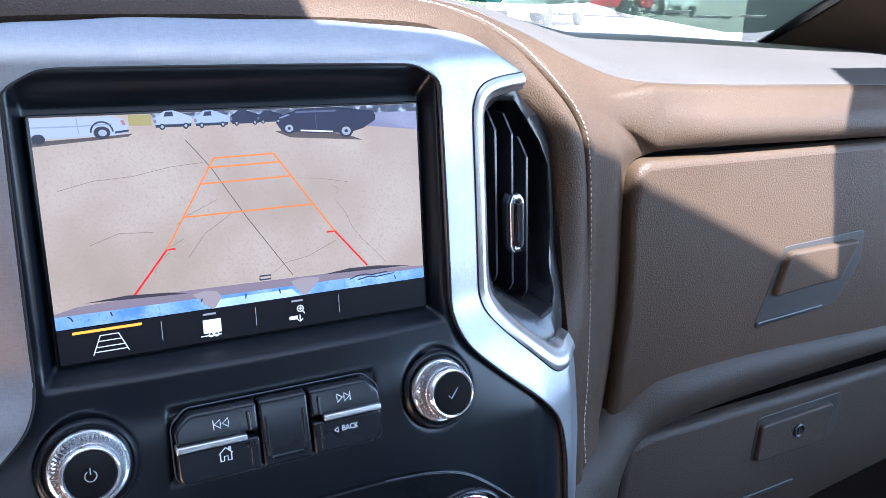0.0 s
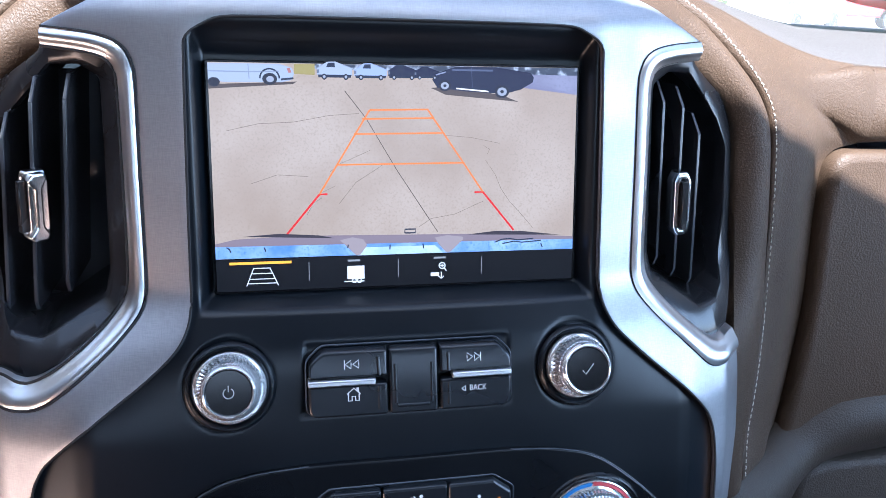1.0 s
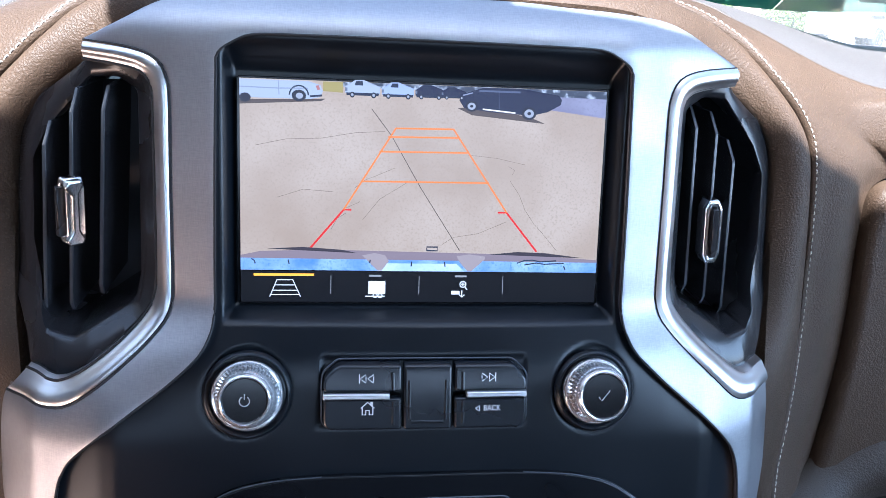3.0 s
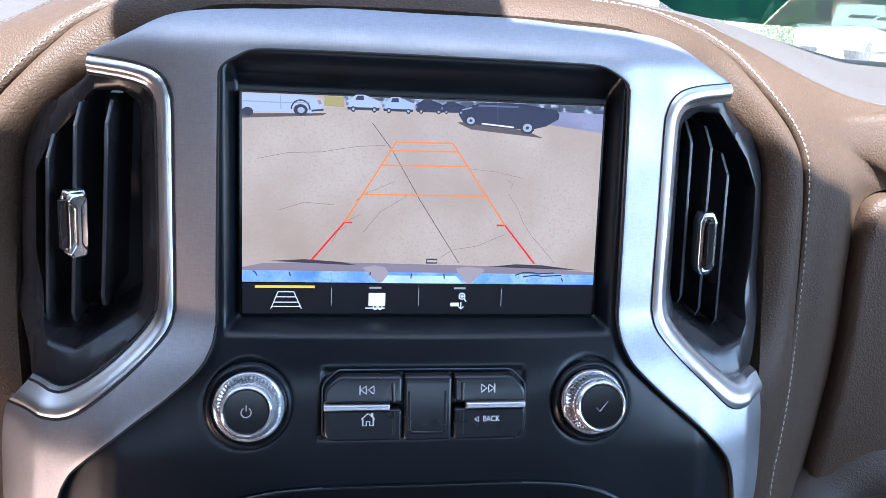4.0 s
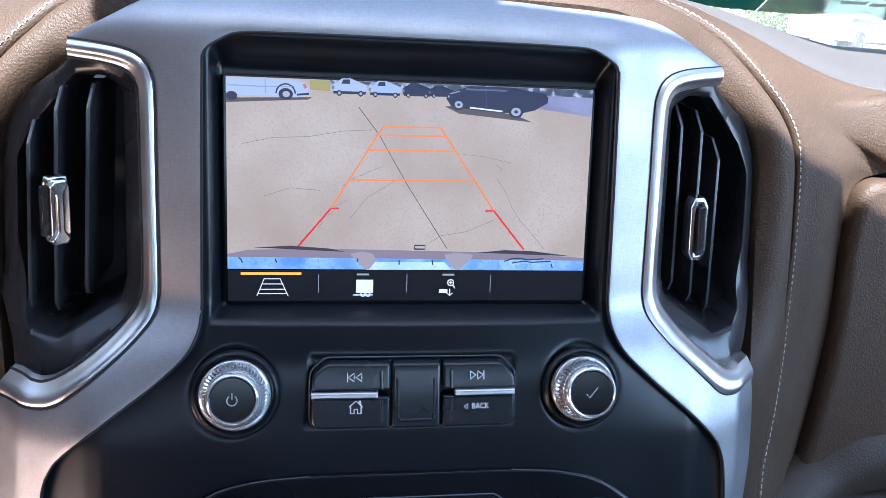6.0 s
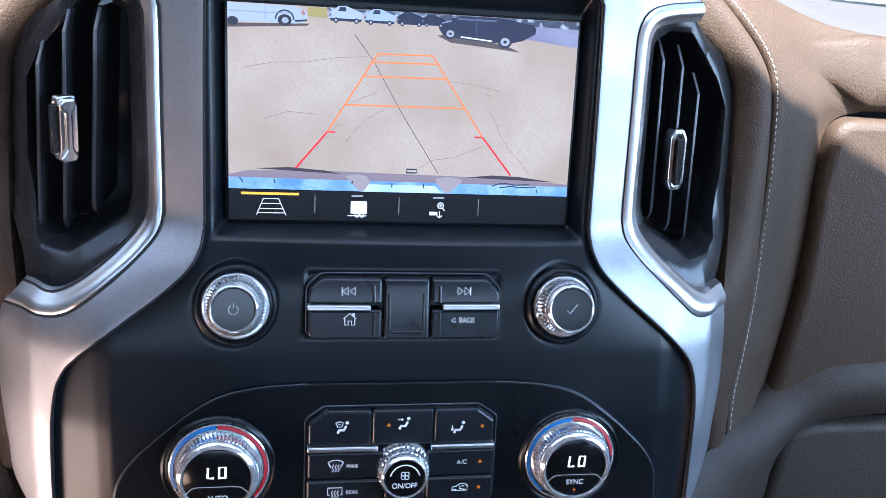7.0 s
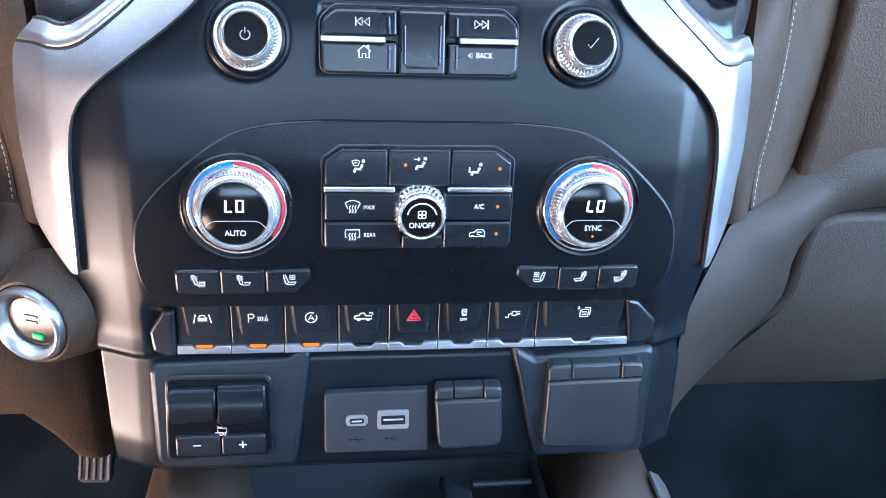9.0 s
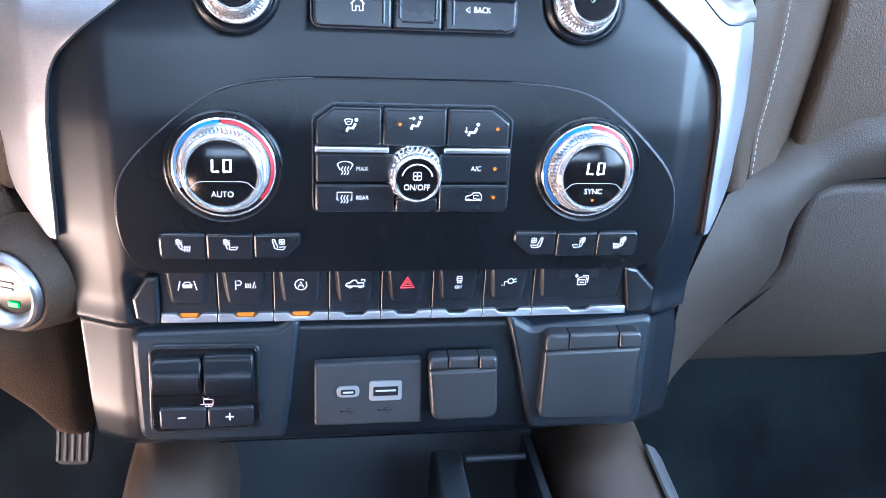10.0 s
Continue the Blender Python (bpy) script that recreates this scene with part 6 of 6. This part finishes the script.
for i, (a, b) in enumerate(zip(EDGES, EDGES[1:])):
    m = (a + b) / 2
    k = key(switches, rounded([(a + 0.0003, -0.2462), (b - 0.0003, -0.2462), (b - 0.0003, -0.2212), (a + 0.0003, -0.2212)], 0.0010), 0.0030, -0.0060, bevel=0.0007, name="switch")
    w0, w1 = (b - a) / 2 - 0.0028, (b - a) / 2 - 0.0046
    part("pad", switch_pad(m, w0, w1), BUTTON, k, "raised switch pad")
    n = 0.0066
    lower = [(a + 0.0002, -0.2494), (b - 0.0002, -0.2494), (b - 0.0002, -0.2450), (m + n, -0.2450), (m + n - 0.0022, -0.2470), (m - n + 0.0022, -0.2470), (m - n, -0.2450), (a + 0.0002, -0.2450)]
    part("strip", plate(lower, skin_lay(-0.0062), 0.0050, 0.0005, 0.0), STRIP, k, "satin silver strip")
    icon(k, switch_icon(i), m + (0.0002 if i != 7 else -0.0004), -0.2286, -0.0006, RED_GLOW if i == 4 else ICON)
    if i == 5:
        writing("OFF", 0.0024, ICON, k, on_stack(m, -0.2316, -0.0006))
    if i < 3:
        part("led", plate([(m - n + 0.0030, -0.2464), (m + n - 0.0030, -0.2464), (m + n - 0.0022, -0.2453), (m - n + 0.0022, -0.2453)], skin_lay(-0.0062), 0.0048, 0.0003), AMBER, k, "amber light")
key(switches, rounded([(-0.1298, -0.2505), (-0.1262, -0.2494), (-0.1254, -0.2236), (-0.1318, -0.2246), (-0.1392, -0.2362), (-0.1378, -0.2470)], 0.0012), 0.006, -0.006, BUTTON, "end_cap", 0.0018)
key(switches, rounded([(0.1330, -0.2486), (0.1388, -0.2460), (0.1394, -0.2350), (0.1275, -0.2228), (0.1196, -0.2205), (0.1246, -0.2480)], 0.0012), 0.006, -0.006, BUTTON, "end_cap", 0.0018)

# ---- accessory panel ----
lowp = thing("accessory_panel", "black lower stack panel with ports, brake controller and outlet covers", "control panel")
key(lowp, rounded([(-0.1392, -0.3140), (-0.0640, -0.3140), (-0.0605, -0.2900), (-0.0555, -0.2492), (-0.0600, -0.2480), (-0.0680, -0.2525), (-0.1408, -0.2545)], [0.010, 0.006, 0.004, 0.003, 0.003, 0.004, 0.006]), 0.0085, -0.0085, FASCIA_LIT, "pod", 0.0032, "raised pod")
key(lowp, rounded([(0.0725, -0.3150), (0.1375, -0.3160), (0.1415, -0.2500), (0.0700, -0.2550), (0.0590, -0.2490), (0.0560, -0.2492), (0.0660, -0.2930)], [0.006, 0.008, 0.006, 0.004, 0.003, 0.003, 0.004]), 0.0085, -0.0085, FASCIA_LIT, "pod", 0.0032, "raised pod")
brake = thing("brake_controller", "black trailer brake controller with slide lever and plus and minus keys", "control panel")
part("frame", plate(rounded([(-0.1332, -0.3068), (-0.0758, -0.3048), (-0.0762, -0.2592), (-0.1322, -0.2592)], 0.005), skin_lay(0.0), 0.0016, 0.0008, 0.01), BUTTON, brake)
part("bed", plate(rounded([(-0.1316, -0.3052), (-0.0774, -0.3034), (-0.0778, -0.2608), (-0.1310, -0.2608)], 0.004), skin_lay(0.0004), 0.0014, 0.0003, 0.01), GLOSS, brake)
def lever_lay(u, v, h):
    return Vector((u, stack_y(u, v) - 0.0015 - h - 0.0036 * (1 - ss(-0.2715, -0.2650, v)) * ss(-0.2855, -0.2760, v), v))


part("lever", plate(rounded([(-0.1314, -0.2835), (-0.1056, -0.2830), (-0.1056, -0.2650), (-0.1308, -0.2655)], 0.0030), lever_lay, 0.003, 0.0014, 0.003), FASCIA, brake, "ridged slide lever")
part("lever", plate(rounded([(-0.1052, -0.2845), (-0.0792, -0.2840), (-0.0794, -0.2630), (-0.1052, -0.2634)], 0.0030), lever_lay, 0.0034, 0.0014, 0.003), FASCIA, brake, "raised thumb rest")
for (x0, x1), sign in zip(((-0.1278, -0.1042), (-0.1036, -0.0800)), ("minus", "plus")):
    k = part("button", plate(rounded([(x0, -0.3026 if x0 < -0.11 else -0.3020), (x1, -0.3022 if x0 < -0.11 else -0.3014), (x1, -0.2906), (x0, -0.2910)], 0.0022), skin_lay(0.0012), 0.0026, 0.001, 0.01), BUTTON, brake)
    icon(k, strokes([[(-0.0020, 0), (0.0020, 0)]] + ([[(0, -0.0020), (0, 0.0020)]] if sign == "plus" else []), 0.0007), (x0 + x1) / 2 - 0.0004, -0.2964, 0.0042)
icon(brake, strokes([[(-0.0030, -0.0022), (0.0036, -0.0022)], [(-0.0012, -0.0018), (-0.0012, 0.0004), (0.0034, 0.0004), (0.0034, -0.0018)], arc(0.0004, -0.0030, 0.0007, 0, 360, 8), arc(0.0022, -0.0030, 0.0007, 0, 360, 8), arc(0.0, 0.0024, 0.0016, 200, 320, 8)], 0.0005), -0.1036, -0.2868, 0.0060, paint("pink_print", (0.62, 0.38, 0.42)), "lettering")

usb = thing("usb_panel", "dark grained USB panel with one small and one large port", "usb port")
part("plate", plate(rounded([(-0.0485, -0.3058), (0.0098, -0.3062), (0.0092, -0.2706), (-0.0484, -0.2716)], 0.0022), skin_lay(-0.0040), 0.0048, 0.0012, 0.01), POCKET, usb)
for cx, w, hgt, inner in ((-0.0306, 0.0122, 0.0064, 0.0030), (-0.0104, 0.0176, 0.0112, 0.0052)):
    at = on_stack(cx, -0.2866, 0.0006)
    bez = part("port", plate(rounded(rect(w, hgt), 0.0029 if w < 0.015 else 0.0018, 6), flat_lay, 0.0014, 0.0007), OUTLET_LIGHT, usb, "pale grey port surround", at=at)
    part("socket", plate(rounded(rect(w - 0.0042, inner), inner * 0.48 if w < 0.015 else 0.0006, 6), flat_lay, 0.0004, 0.0001), VENTBLACK, bez, at=Matrix.Translation((0, 0, 0.0013)))
    part("tongue", box(w - 0.0066, 0.0010, 0.0005, (0, 0.0004 if w > 0.015 else 0, 0.0019), 0.0002, 1), DIMICON, bez)
    icon(usb, join(strokes([[(-0.0036, 0), (0.0036, 0)], [(-0.0016, 0), (0.0, 0.0014), (0.0016, 0.0014)], [(-0.0004, 0), (0.0010, -0.0014), (0.0022, -0.0014)]], 0.0004), fills([[(-0.0036 + 0.0007 * math.cos(a), 0.0007 * math.sin(a)) for a in np.linspace(0, 2 * math.pi, 9)[:-1]]])), cx, -0.2972, 0.0012, VENTBLACK, "usb_mark")


def outlet_cover(name, quad, hinge, label):
    """A hinged rubber cover with a three-piece hinge along its top."""
    t = thing(name, label, "outlet cover", group="outlet covers")
    (x0, z0), (x1, z1), (x2, z2), (x3, z3) = quad
    hw, hh = hinge
    lay = skin_lay(0.0)
    flap = [(x0, z0), (x1, z1), (x2, z2 - hh), (x3, z3 - hh)]
    part("flap", plate(rounded(flap, [0.006, 0.006, 0.0010, 0.0010]), lay, 0.0072, 0.0020, 0.008, 4), OUTLET, t)
    for k, (a, b) in enumerate(((x3, x3 + hw), (x3 + hw + 0.0003, x2 - hw - 0.0003), (x2 - hw, x2))):
        za, zb = z3 - hh + 0.0004, z3 + 0.0003
        r = [0.0008, 0.0008, 0.0040 if k == 2 else 0.0006, 0.0040 if k == 0 else 0.0006]
        part("hinge", plate(rounded([(a, za), (b, za), (b, zb), (a, zb)], r), lay, 0.0070 if k == 1 else 0.0076, 0.0016, 0.008, 4), OUTLET, t)
    return t


outlet_cover("outlet_cover", [(0.0146, -0.3012), (0.0509, -0.3007), (0.0499, -0.2660), (0.0124, -0.2664)], (0.0102, 0.0066), "small grey hinged cover over a round power socket")
outlet_cover("outlet_cover", [(0.0741, -0.3030), (0.1300, -0.3052), (0.1320, -0.2550), (0.0762, -0.2556)], (0.0132, 0.0090), "large grey hinged cover over a mains power socket")



def outline(parent, pts, r=0.00045, off=0.0018):
    """A thin moulded rim round a group of keys."""
    ring = [Vector((x, stack_y(x, z) - off, z)) for x, z in clean(pts)]
    path = []
    for i, q in enumerate(ring):
        w = (ring[(i + 1) % len(ring)] - ring[i - 1]).normalized()
        path.append((q, w.cross(Vector((0, 1, 0))).normalized(), Vector((0, 1, 0))))
    return part("rim", sweep(path, [(r * math.cos(2 * math.pi * k / 6), r * math.sin(2 * math.pi * k / 6)) for k in range(6)], True), BEAD, parent, "thin grey rim")


outline(climate, rounded([(-0.0482, -0.1870), (0.0492, -0.1870), (0.0492, -0.1402), (0.0394, -0.1340), (-0.0392, -0.1340), (-0.0482, -0.1404)], 0.004))
outline(audio, rounded([(-0.0484, -0.1008), (0.0486, -0.1008), (0.0486, -0.0764), (0.0416, -0.0702), (-0.0414, -0.0702), (-0.0484, -0.0760)], [0.005, 0.005, 0.006, 0.006, 0.006, 0.006]), 0.0004, 0.0002)
# ---- console ----
console = thing("centre_console", "brown vinyl centre console sides with a dark open tray", "console")
for sgn in (-1, 1):
    prof = [(0.096, -0.40), (0.100, -0.352), (0.106, -0.340), (0.117, -0.334), (0.135, -0.334), (0.146, -0.340), (0.154, -0.352), (0.161, -0.40), (0.169, -0.60), (0.176, -0.84)]
    rows = [[p + Vector((0, y, -0.16 * max(0, -0.05 - y))) for p in curve([(sgn * (x + 0.10 * max(0, -0.10 - y)), 0, z) for x, z in prof], 40)] for y in np.linspace(-0.02, -0.9, 30)]
    part("console_side", loft(rows, 0.003), CONSOLE, console, "smooth brown side rail")
part("tray_floor", loft([[Vector((x, y, z)) for x in np.linspace(-0.1, 0.1, 9)] for y, z in ((0.03, -0.335), (0.0, -0.39), (-0.03, -0.402), (-0.15, -0.42), (-0.9, -0.55))], 0.003), POCKET, console, "dark moulded tray")
part("rubber_mat", plate(rounded([(-0.072, -0.20), (0.018, -0.20), (0.018, -0.045), (-0.072, -0.045)], 0.008), lambda u, v, h: Vector((u, v, -0.402 + 0.15 * (v + 0.03) + h)), 0.004, 0.0015), MAT, console, "ribbed rubber mat")
part("divider", box(0.020, 0.20, 0.05, (0.034, -0.135, -0.392), 0.004, 3), POCKET, console)
part("divider", box(0.006, 0.20, 0.055, (0.086, -0.135, -0.385), 0.002, 2), POCKET, console)
part("cup_rim", tube([(x, -0.052, -0.362) for x in np.linspace(0.044, 0.082, 6)], 0.0022, 8), POCKET, console)
part("side_trim", loft([[Vector((0.163 + 0.10 * max(0, -0.10 - y) + dx, y, -0.16 * max(0, -0.05 - y) + z)) for dx, z in ((-0.014, -0.336), (-0.008, -0.3395), (-0.002, -0.348), (0.004, -0.362), (0.008, -0.385), (0.009, -0.41))] for y in np.linspace(-0.072, -0.6, 16)], 0.002), STRIP, console, "pale satin edge trim")

# ---- driver side ----


def knee_y(x, z):
    return -0.012 + 0.9 * max(0.0, -0.262 - z) ** 1.2 + 0.25 * max(0.0, z + 0.215)


knee = part("knee_panel", loft([[Vector((x, knee_y(x, z), z)) for x in np.linspace(-0.62, -0.225, 34)] for z in np.linspace(-0.185, -0.345, 18)], 0.004), LEATHER, dashboard, "brown padded knee panel")
aim = Vector((-0.36, -0.92, 0.06)).normalized()
across = Vector((0, 0, 1)).cross(aim).normalized()
START = Matrix.Translation((-0.2005, -0.052, -0.2345)) @ Matrix((across, aim.cross(across), aim)).transposed().to_4x4() @ Matrix.Scale(1.04, 4)
start = thing("start_button", "round engine start button in a satin silver ring, green light on", "start button", at=START)
part("ring", lathe([(0.0200, -0.010), (0.0205, 0.001), (0.0200, 0.0035), (0.0186, 0.0045), (0.0168, 0.0035), (0.0152, 0.0000), (0.0140, -0.003)], 64), SATIN, start, "satin silver ring")
part("collar", lathe([(0.0310, -0.024), (0.0268, -0.010), (0.0244, -0.0030), (0.0226, -0.0004), (0.0212, -0.0002), (0.0206, -0.004)], 64), LEATHER, start, "brown raised collar")
part("button", lathe([(0.0142, -0.005), (0.0142, -0.0025), (0.0134, -0.0014), (0.0100, -0.0010), (0, -0.0008)], 48), GLOSS, start, "gloss black push button")
part("led", plate(rounded(rect(0.0060, 0.0030), 0.001), flat_lay, 0.0008, 0.0003), GREEN_LED, start, "green light", at=Matrix.Translation((0.0030, -0.0076, -0.0008)))
for y, w in ((0.0034, 0.0080), (0.0002, 0.0070)):
    part("text_bar", strokes([[(-w / 2, y), (w / 2, y)]], 0.0014), DIMICON, start, "worn grey print", at=Matrix.Translation((0, 0, -0.0006)))

pedal = thing("brake_pedal", "black rubber brake pedal with pale worn ribs", "pedal")
PED = Matrix.Translation((-0.273, 0.205, -0.552)) @ Matrix.Rotation(radians(-4), 4, "Z") @ Matrix.Rotation(radians(60), 4, "X") @ Matrix.Scale(0.74, 4)
part("pad", plate(rounded([(-0.020, -0.034), (0.020, -0.034), (0.024, 0.034), (-0.024, 0.034)], 0.008), flat_lay, 0.012, 0.003), MAT, pedal, at=PED)
for i in range(5):
    part("rib", box(0.0042, 0.058, 0.004, (-0.018 + i * 0.009, 0, 0.013), 0.001, 1), RIB, pedal, at=PED)
part("arm", box(0.016, 0.010, 0.30, (-0.276, 0.262, -0.40), 0.003, 2), MAT, pedal)

# ---- windscreen and pillar ----
W_LOW, W_HIGH = Vector((0, 0.545, 0.028)), Vector((0, -0.30, 0.55))


def on_glass(u, s, off=0.0):
    """A point of the windscreen: u metres across, s from its foot (0) to its head (1)."""
    p = W_LOW.lerp(W_HIGH, s)
    bow = 0.10 * (u / 0.85) ** 2
    return Vector((u, p.y - bow + off * 0.52, p.z + off * 0.85))


pane = part("windscreen", loft([[on_glass(u, s) for u in np.linspace(-0.86, 0.86, 25)] for s in np.linspace(0, 1, 10)], 0.004), GLASS)
pane.visible_shadow = False
tagged(pane, "clear raked windscreen glass", "windscreen", kind="structure")
frit = part("trim", loft([[on_glass(u, s, -0.006) for s in np.linspace(0.0, 0.9, 14)] for u in np.linspace(0.79, 0.835, 3)], 0.002), VENTBLACK)
tagged(frit, "black glass border beside the pillar", "trim", kind="structure")
pil = part("trim", loft([[on_glass(u, s, o) for s in np.linspace(-0.06, 0.95, 14)] for u, o in ((0.80, -0.012), (0.825, -0.035), (0.86, -0.06), (0.89, -0.09))], 0.006), LEATHER)
tagged(pil, "brown windscreen pillar trim", "pillar", kind="structure")
sign = thing("windscreen_sign", "green see-through sign film with pale mirrored marks on the windscreen", "sign")


def film_foot(u):
    return float(np.interp(u, (-0.1, 0.23, 0.27, 0.298, 0.36, 0.43, 0.50, 0.555, 0.648, 0.73, 0.775, 0.80, 0.815), (0.17, 0.165, 0.152, 0.130, 0.121, 0.118, 0.126, 0.105, 0.083, 0.064, 0.066, 0.078, 0.15)))


def film(x0, x1, n=40):
    us = [x0 + (x1 - x0) * i / n for i in range(n + 1)]
    return loft([[on_glass(u, film_foot(u) * (1 - k / 4) + 0.36 * k / 4, -0.004) for u in us] for k in range(5)])


part("film", film(0.392, 0.815), FILM, sign, "pale grey-green film")
part("film", film(-0.10, 0.390), FILM_DARK, sign, "deep green film")
for u0, u1, s in ((0.60, 0.635, 0.118), (0.645, 0.70, 0.108), (0.71, 0.745, 0.112), (0.46, 0.485, 0.150), (0.49, 0.51, 0.148)):
    part("mark", loft([[on_glass(u0 + (u1 - u0) * i / 8, s + ds, -0.007) for i in range(9)] for ds in (-0.003, 0.003)], 0.0005), MARK, sign, "pale plain bar")

# ---- car lot outside ----


def pickup(at, turn, body, label, length=5.6):
    """A parked pickup: body with wheel arches, cab, glass, wheels."""
    t = thing("pickup_truck", label, "truck", at=Matrix.Translation(at) @ Matrix.Rotation(radians(turn), 4, "Z"), group="parked trucks")
    h = length / 2
    side = [(-h, 0.55), (-h, 1.18), (-0.35, 1.18), (-0.28, 1.24), (0.02, 1.88), (1.25, 1.90), (1.85, 1.28), (h - 0.12, 1.16), (h, 1.0), (h, 0.50)]
    arches = []
    for cx in (1.75, -1.75):
        arches += [(cx + 0.52 * math.cos(a), 0.50 + 0.48 * math.sin(a)) for a in np.linspace(0, math.pi, 11)]
    outline = side + arches
    part("body", plate(rounded(outline, 0.05, 2), lambda u, v, hh: Vector((u, 0.95 - 1.9 + hh, v)), 1.9, 0.06), body, t)
    for s in (-0.962, 0.955):
        part("window", plate(rounded([(0.10, 1.27), (1.20, 1.27), (1.62, 1.30), (1.16, 1.80), (0.22, 1.79)], 0.04), lambda u, v, hh: Vector((u, s + hh, v)), 0.008, 0.002), GLOSS, t, "dark side glass")
    for cx in (1.75, -1.75):
        for s in (-0.86, 0.86):
            w = part("wheel", lathe([(0.0, -0.12), (0.36, -0.12), (0.40, -0.08), (0.40, 0.08), (0.36, 0.12), (0.0, 0.12)], 28), MAT, t, "black tyre", at=Matrix.Translation((cx, s, 0.40)) @ Matrix.Rotation(radians(90), 4, "X"))
            part("rim", lathe([(0.26, 0.125 if s < 0 else -0.125), (0.22, 0.10 if s < 0 else -0.10), (0.0, 0.13 if s < 0 else -0.13)], 20), SATIN, w)
    part("bumper", box(0.14, 1.86, 0.24, (h + 0.02, 0, 0.62), 0.04, 2), SATIN, t)
    return t


GROUND_Z = -1.45
pickup((17.2, 24.6, GROUND_Z), 35, CARWHITE, "parked white pickup truck on the sunlit lot")
pickup((25.0, 31.8, GROUND_Z), 150, CARRED, "parked red pickup truck on the sunlit lot")
pickup((34.0, 36.0, GROUND_Z), 60, CARWHITE, "distant parked white pickup truck")
hall = thing("dealer_building", "low brick building with a pale roof beyond the lot", "building", at=Matrix.Translation((22.0, 62.0, GROUND_Z)))
part("wall", box(34.0, 10.0, 3.6, (0, 0, 1.8), 0.05, 1), BRICK, hall)
part("roof", box(35.5, 11.5, 0.6, (0, 0, 3.9), 0.08, 2), plastic("tan_roof", (0.55, 0.38, 0.28), 0.8), hall)
for i in range(6):
    part("window", box(2.6, 0.12, 1.6, (-13.5 + i * 5.4, -5.03, 1.8), 0.03, 1), GLOSS, hall)


def bush(at, size, seed):
    """A shrub: short limbs and a ragged crown of small leaves."""
    rnd = random.Random(seed)
    t = thing("shrub", "bright green leafy shrub in the sun", "shrub", at=Matrix.Translation(at), group="shrubs")
    limbs = [tube([(0, 0, 0), (rnd.uniform(-.3, .3) * size, rnd.uniform(-.3, .3) * size, size * 0.5), (rnd.uniform(-.6, .6) * size, rnd.uniform(-.6, .6) * size, size * rnd.uniform(0.8, 1.1))], 0.03 * size, 5) for _ in range(6)]
    part("trunk", join(*limbs), MAT, t)
    bm = bmesh.new()
    for _ in range(900):
        d = Vector((rnd.gauss(0, 1), rnd.gauss(0, 1), rnd.gauss(0, 1))).normalized()
        c = Vector((0, 0, size * 0.75)) + Vector((d.x * 0.85, d.y * 0.85, d.z * 0.72)) * size * rnd.uniform(0.55, 1.0) ** 0.6 * rnd.uniform(0.8, 1.08)
        a, b = Vector((rnd.gauss(0, 1), rnd.gauss(0, 1), rnd.gauss(0, 1))).normalized(), Vector((rnd.gauss(0, 1), rnd.gauss(0, 1), rnd.gauss(0, 1))).normalized()
        s = 0.10 * size
        bm.faces.new([bm.verts.new(c + a * s), bm.verts.new(c + b * s * 0.5), bm.verts.new(c - a * s), bm.verts.new(c - b * s * 0.5)])
    tagged(part("crown", bm, LEAF, t), kind="stuff")


for i, (x, y, s) in enumerate(((16.0, 28.5, 0.8), (17.2, 28.0, 1.0), (18.4, 30.0, 0.9), (12.6, 29.5, 0.9), (22.0, 46.0, 2.0), (27.0, 47.0, 2.4))):
    bush((x, y, GROUND_Z), s, i)
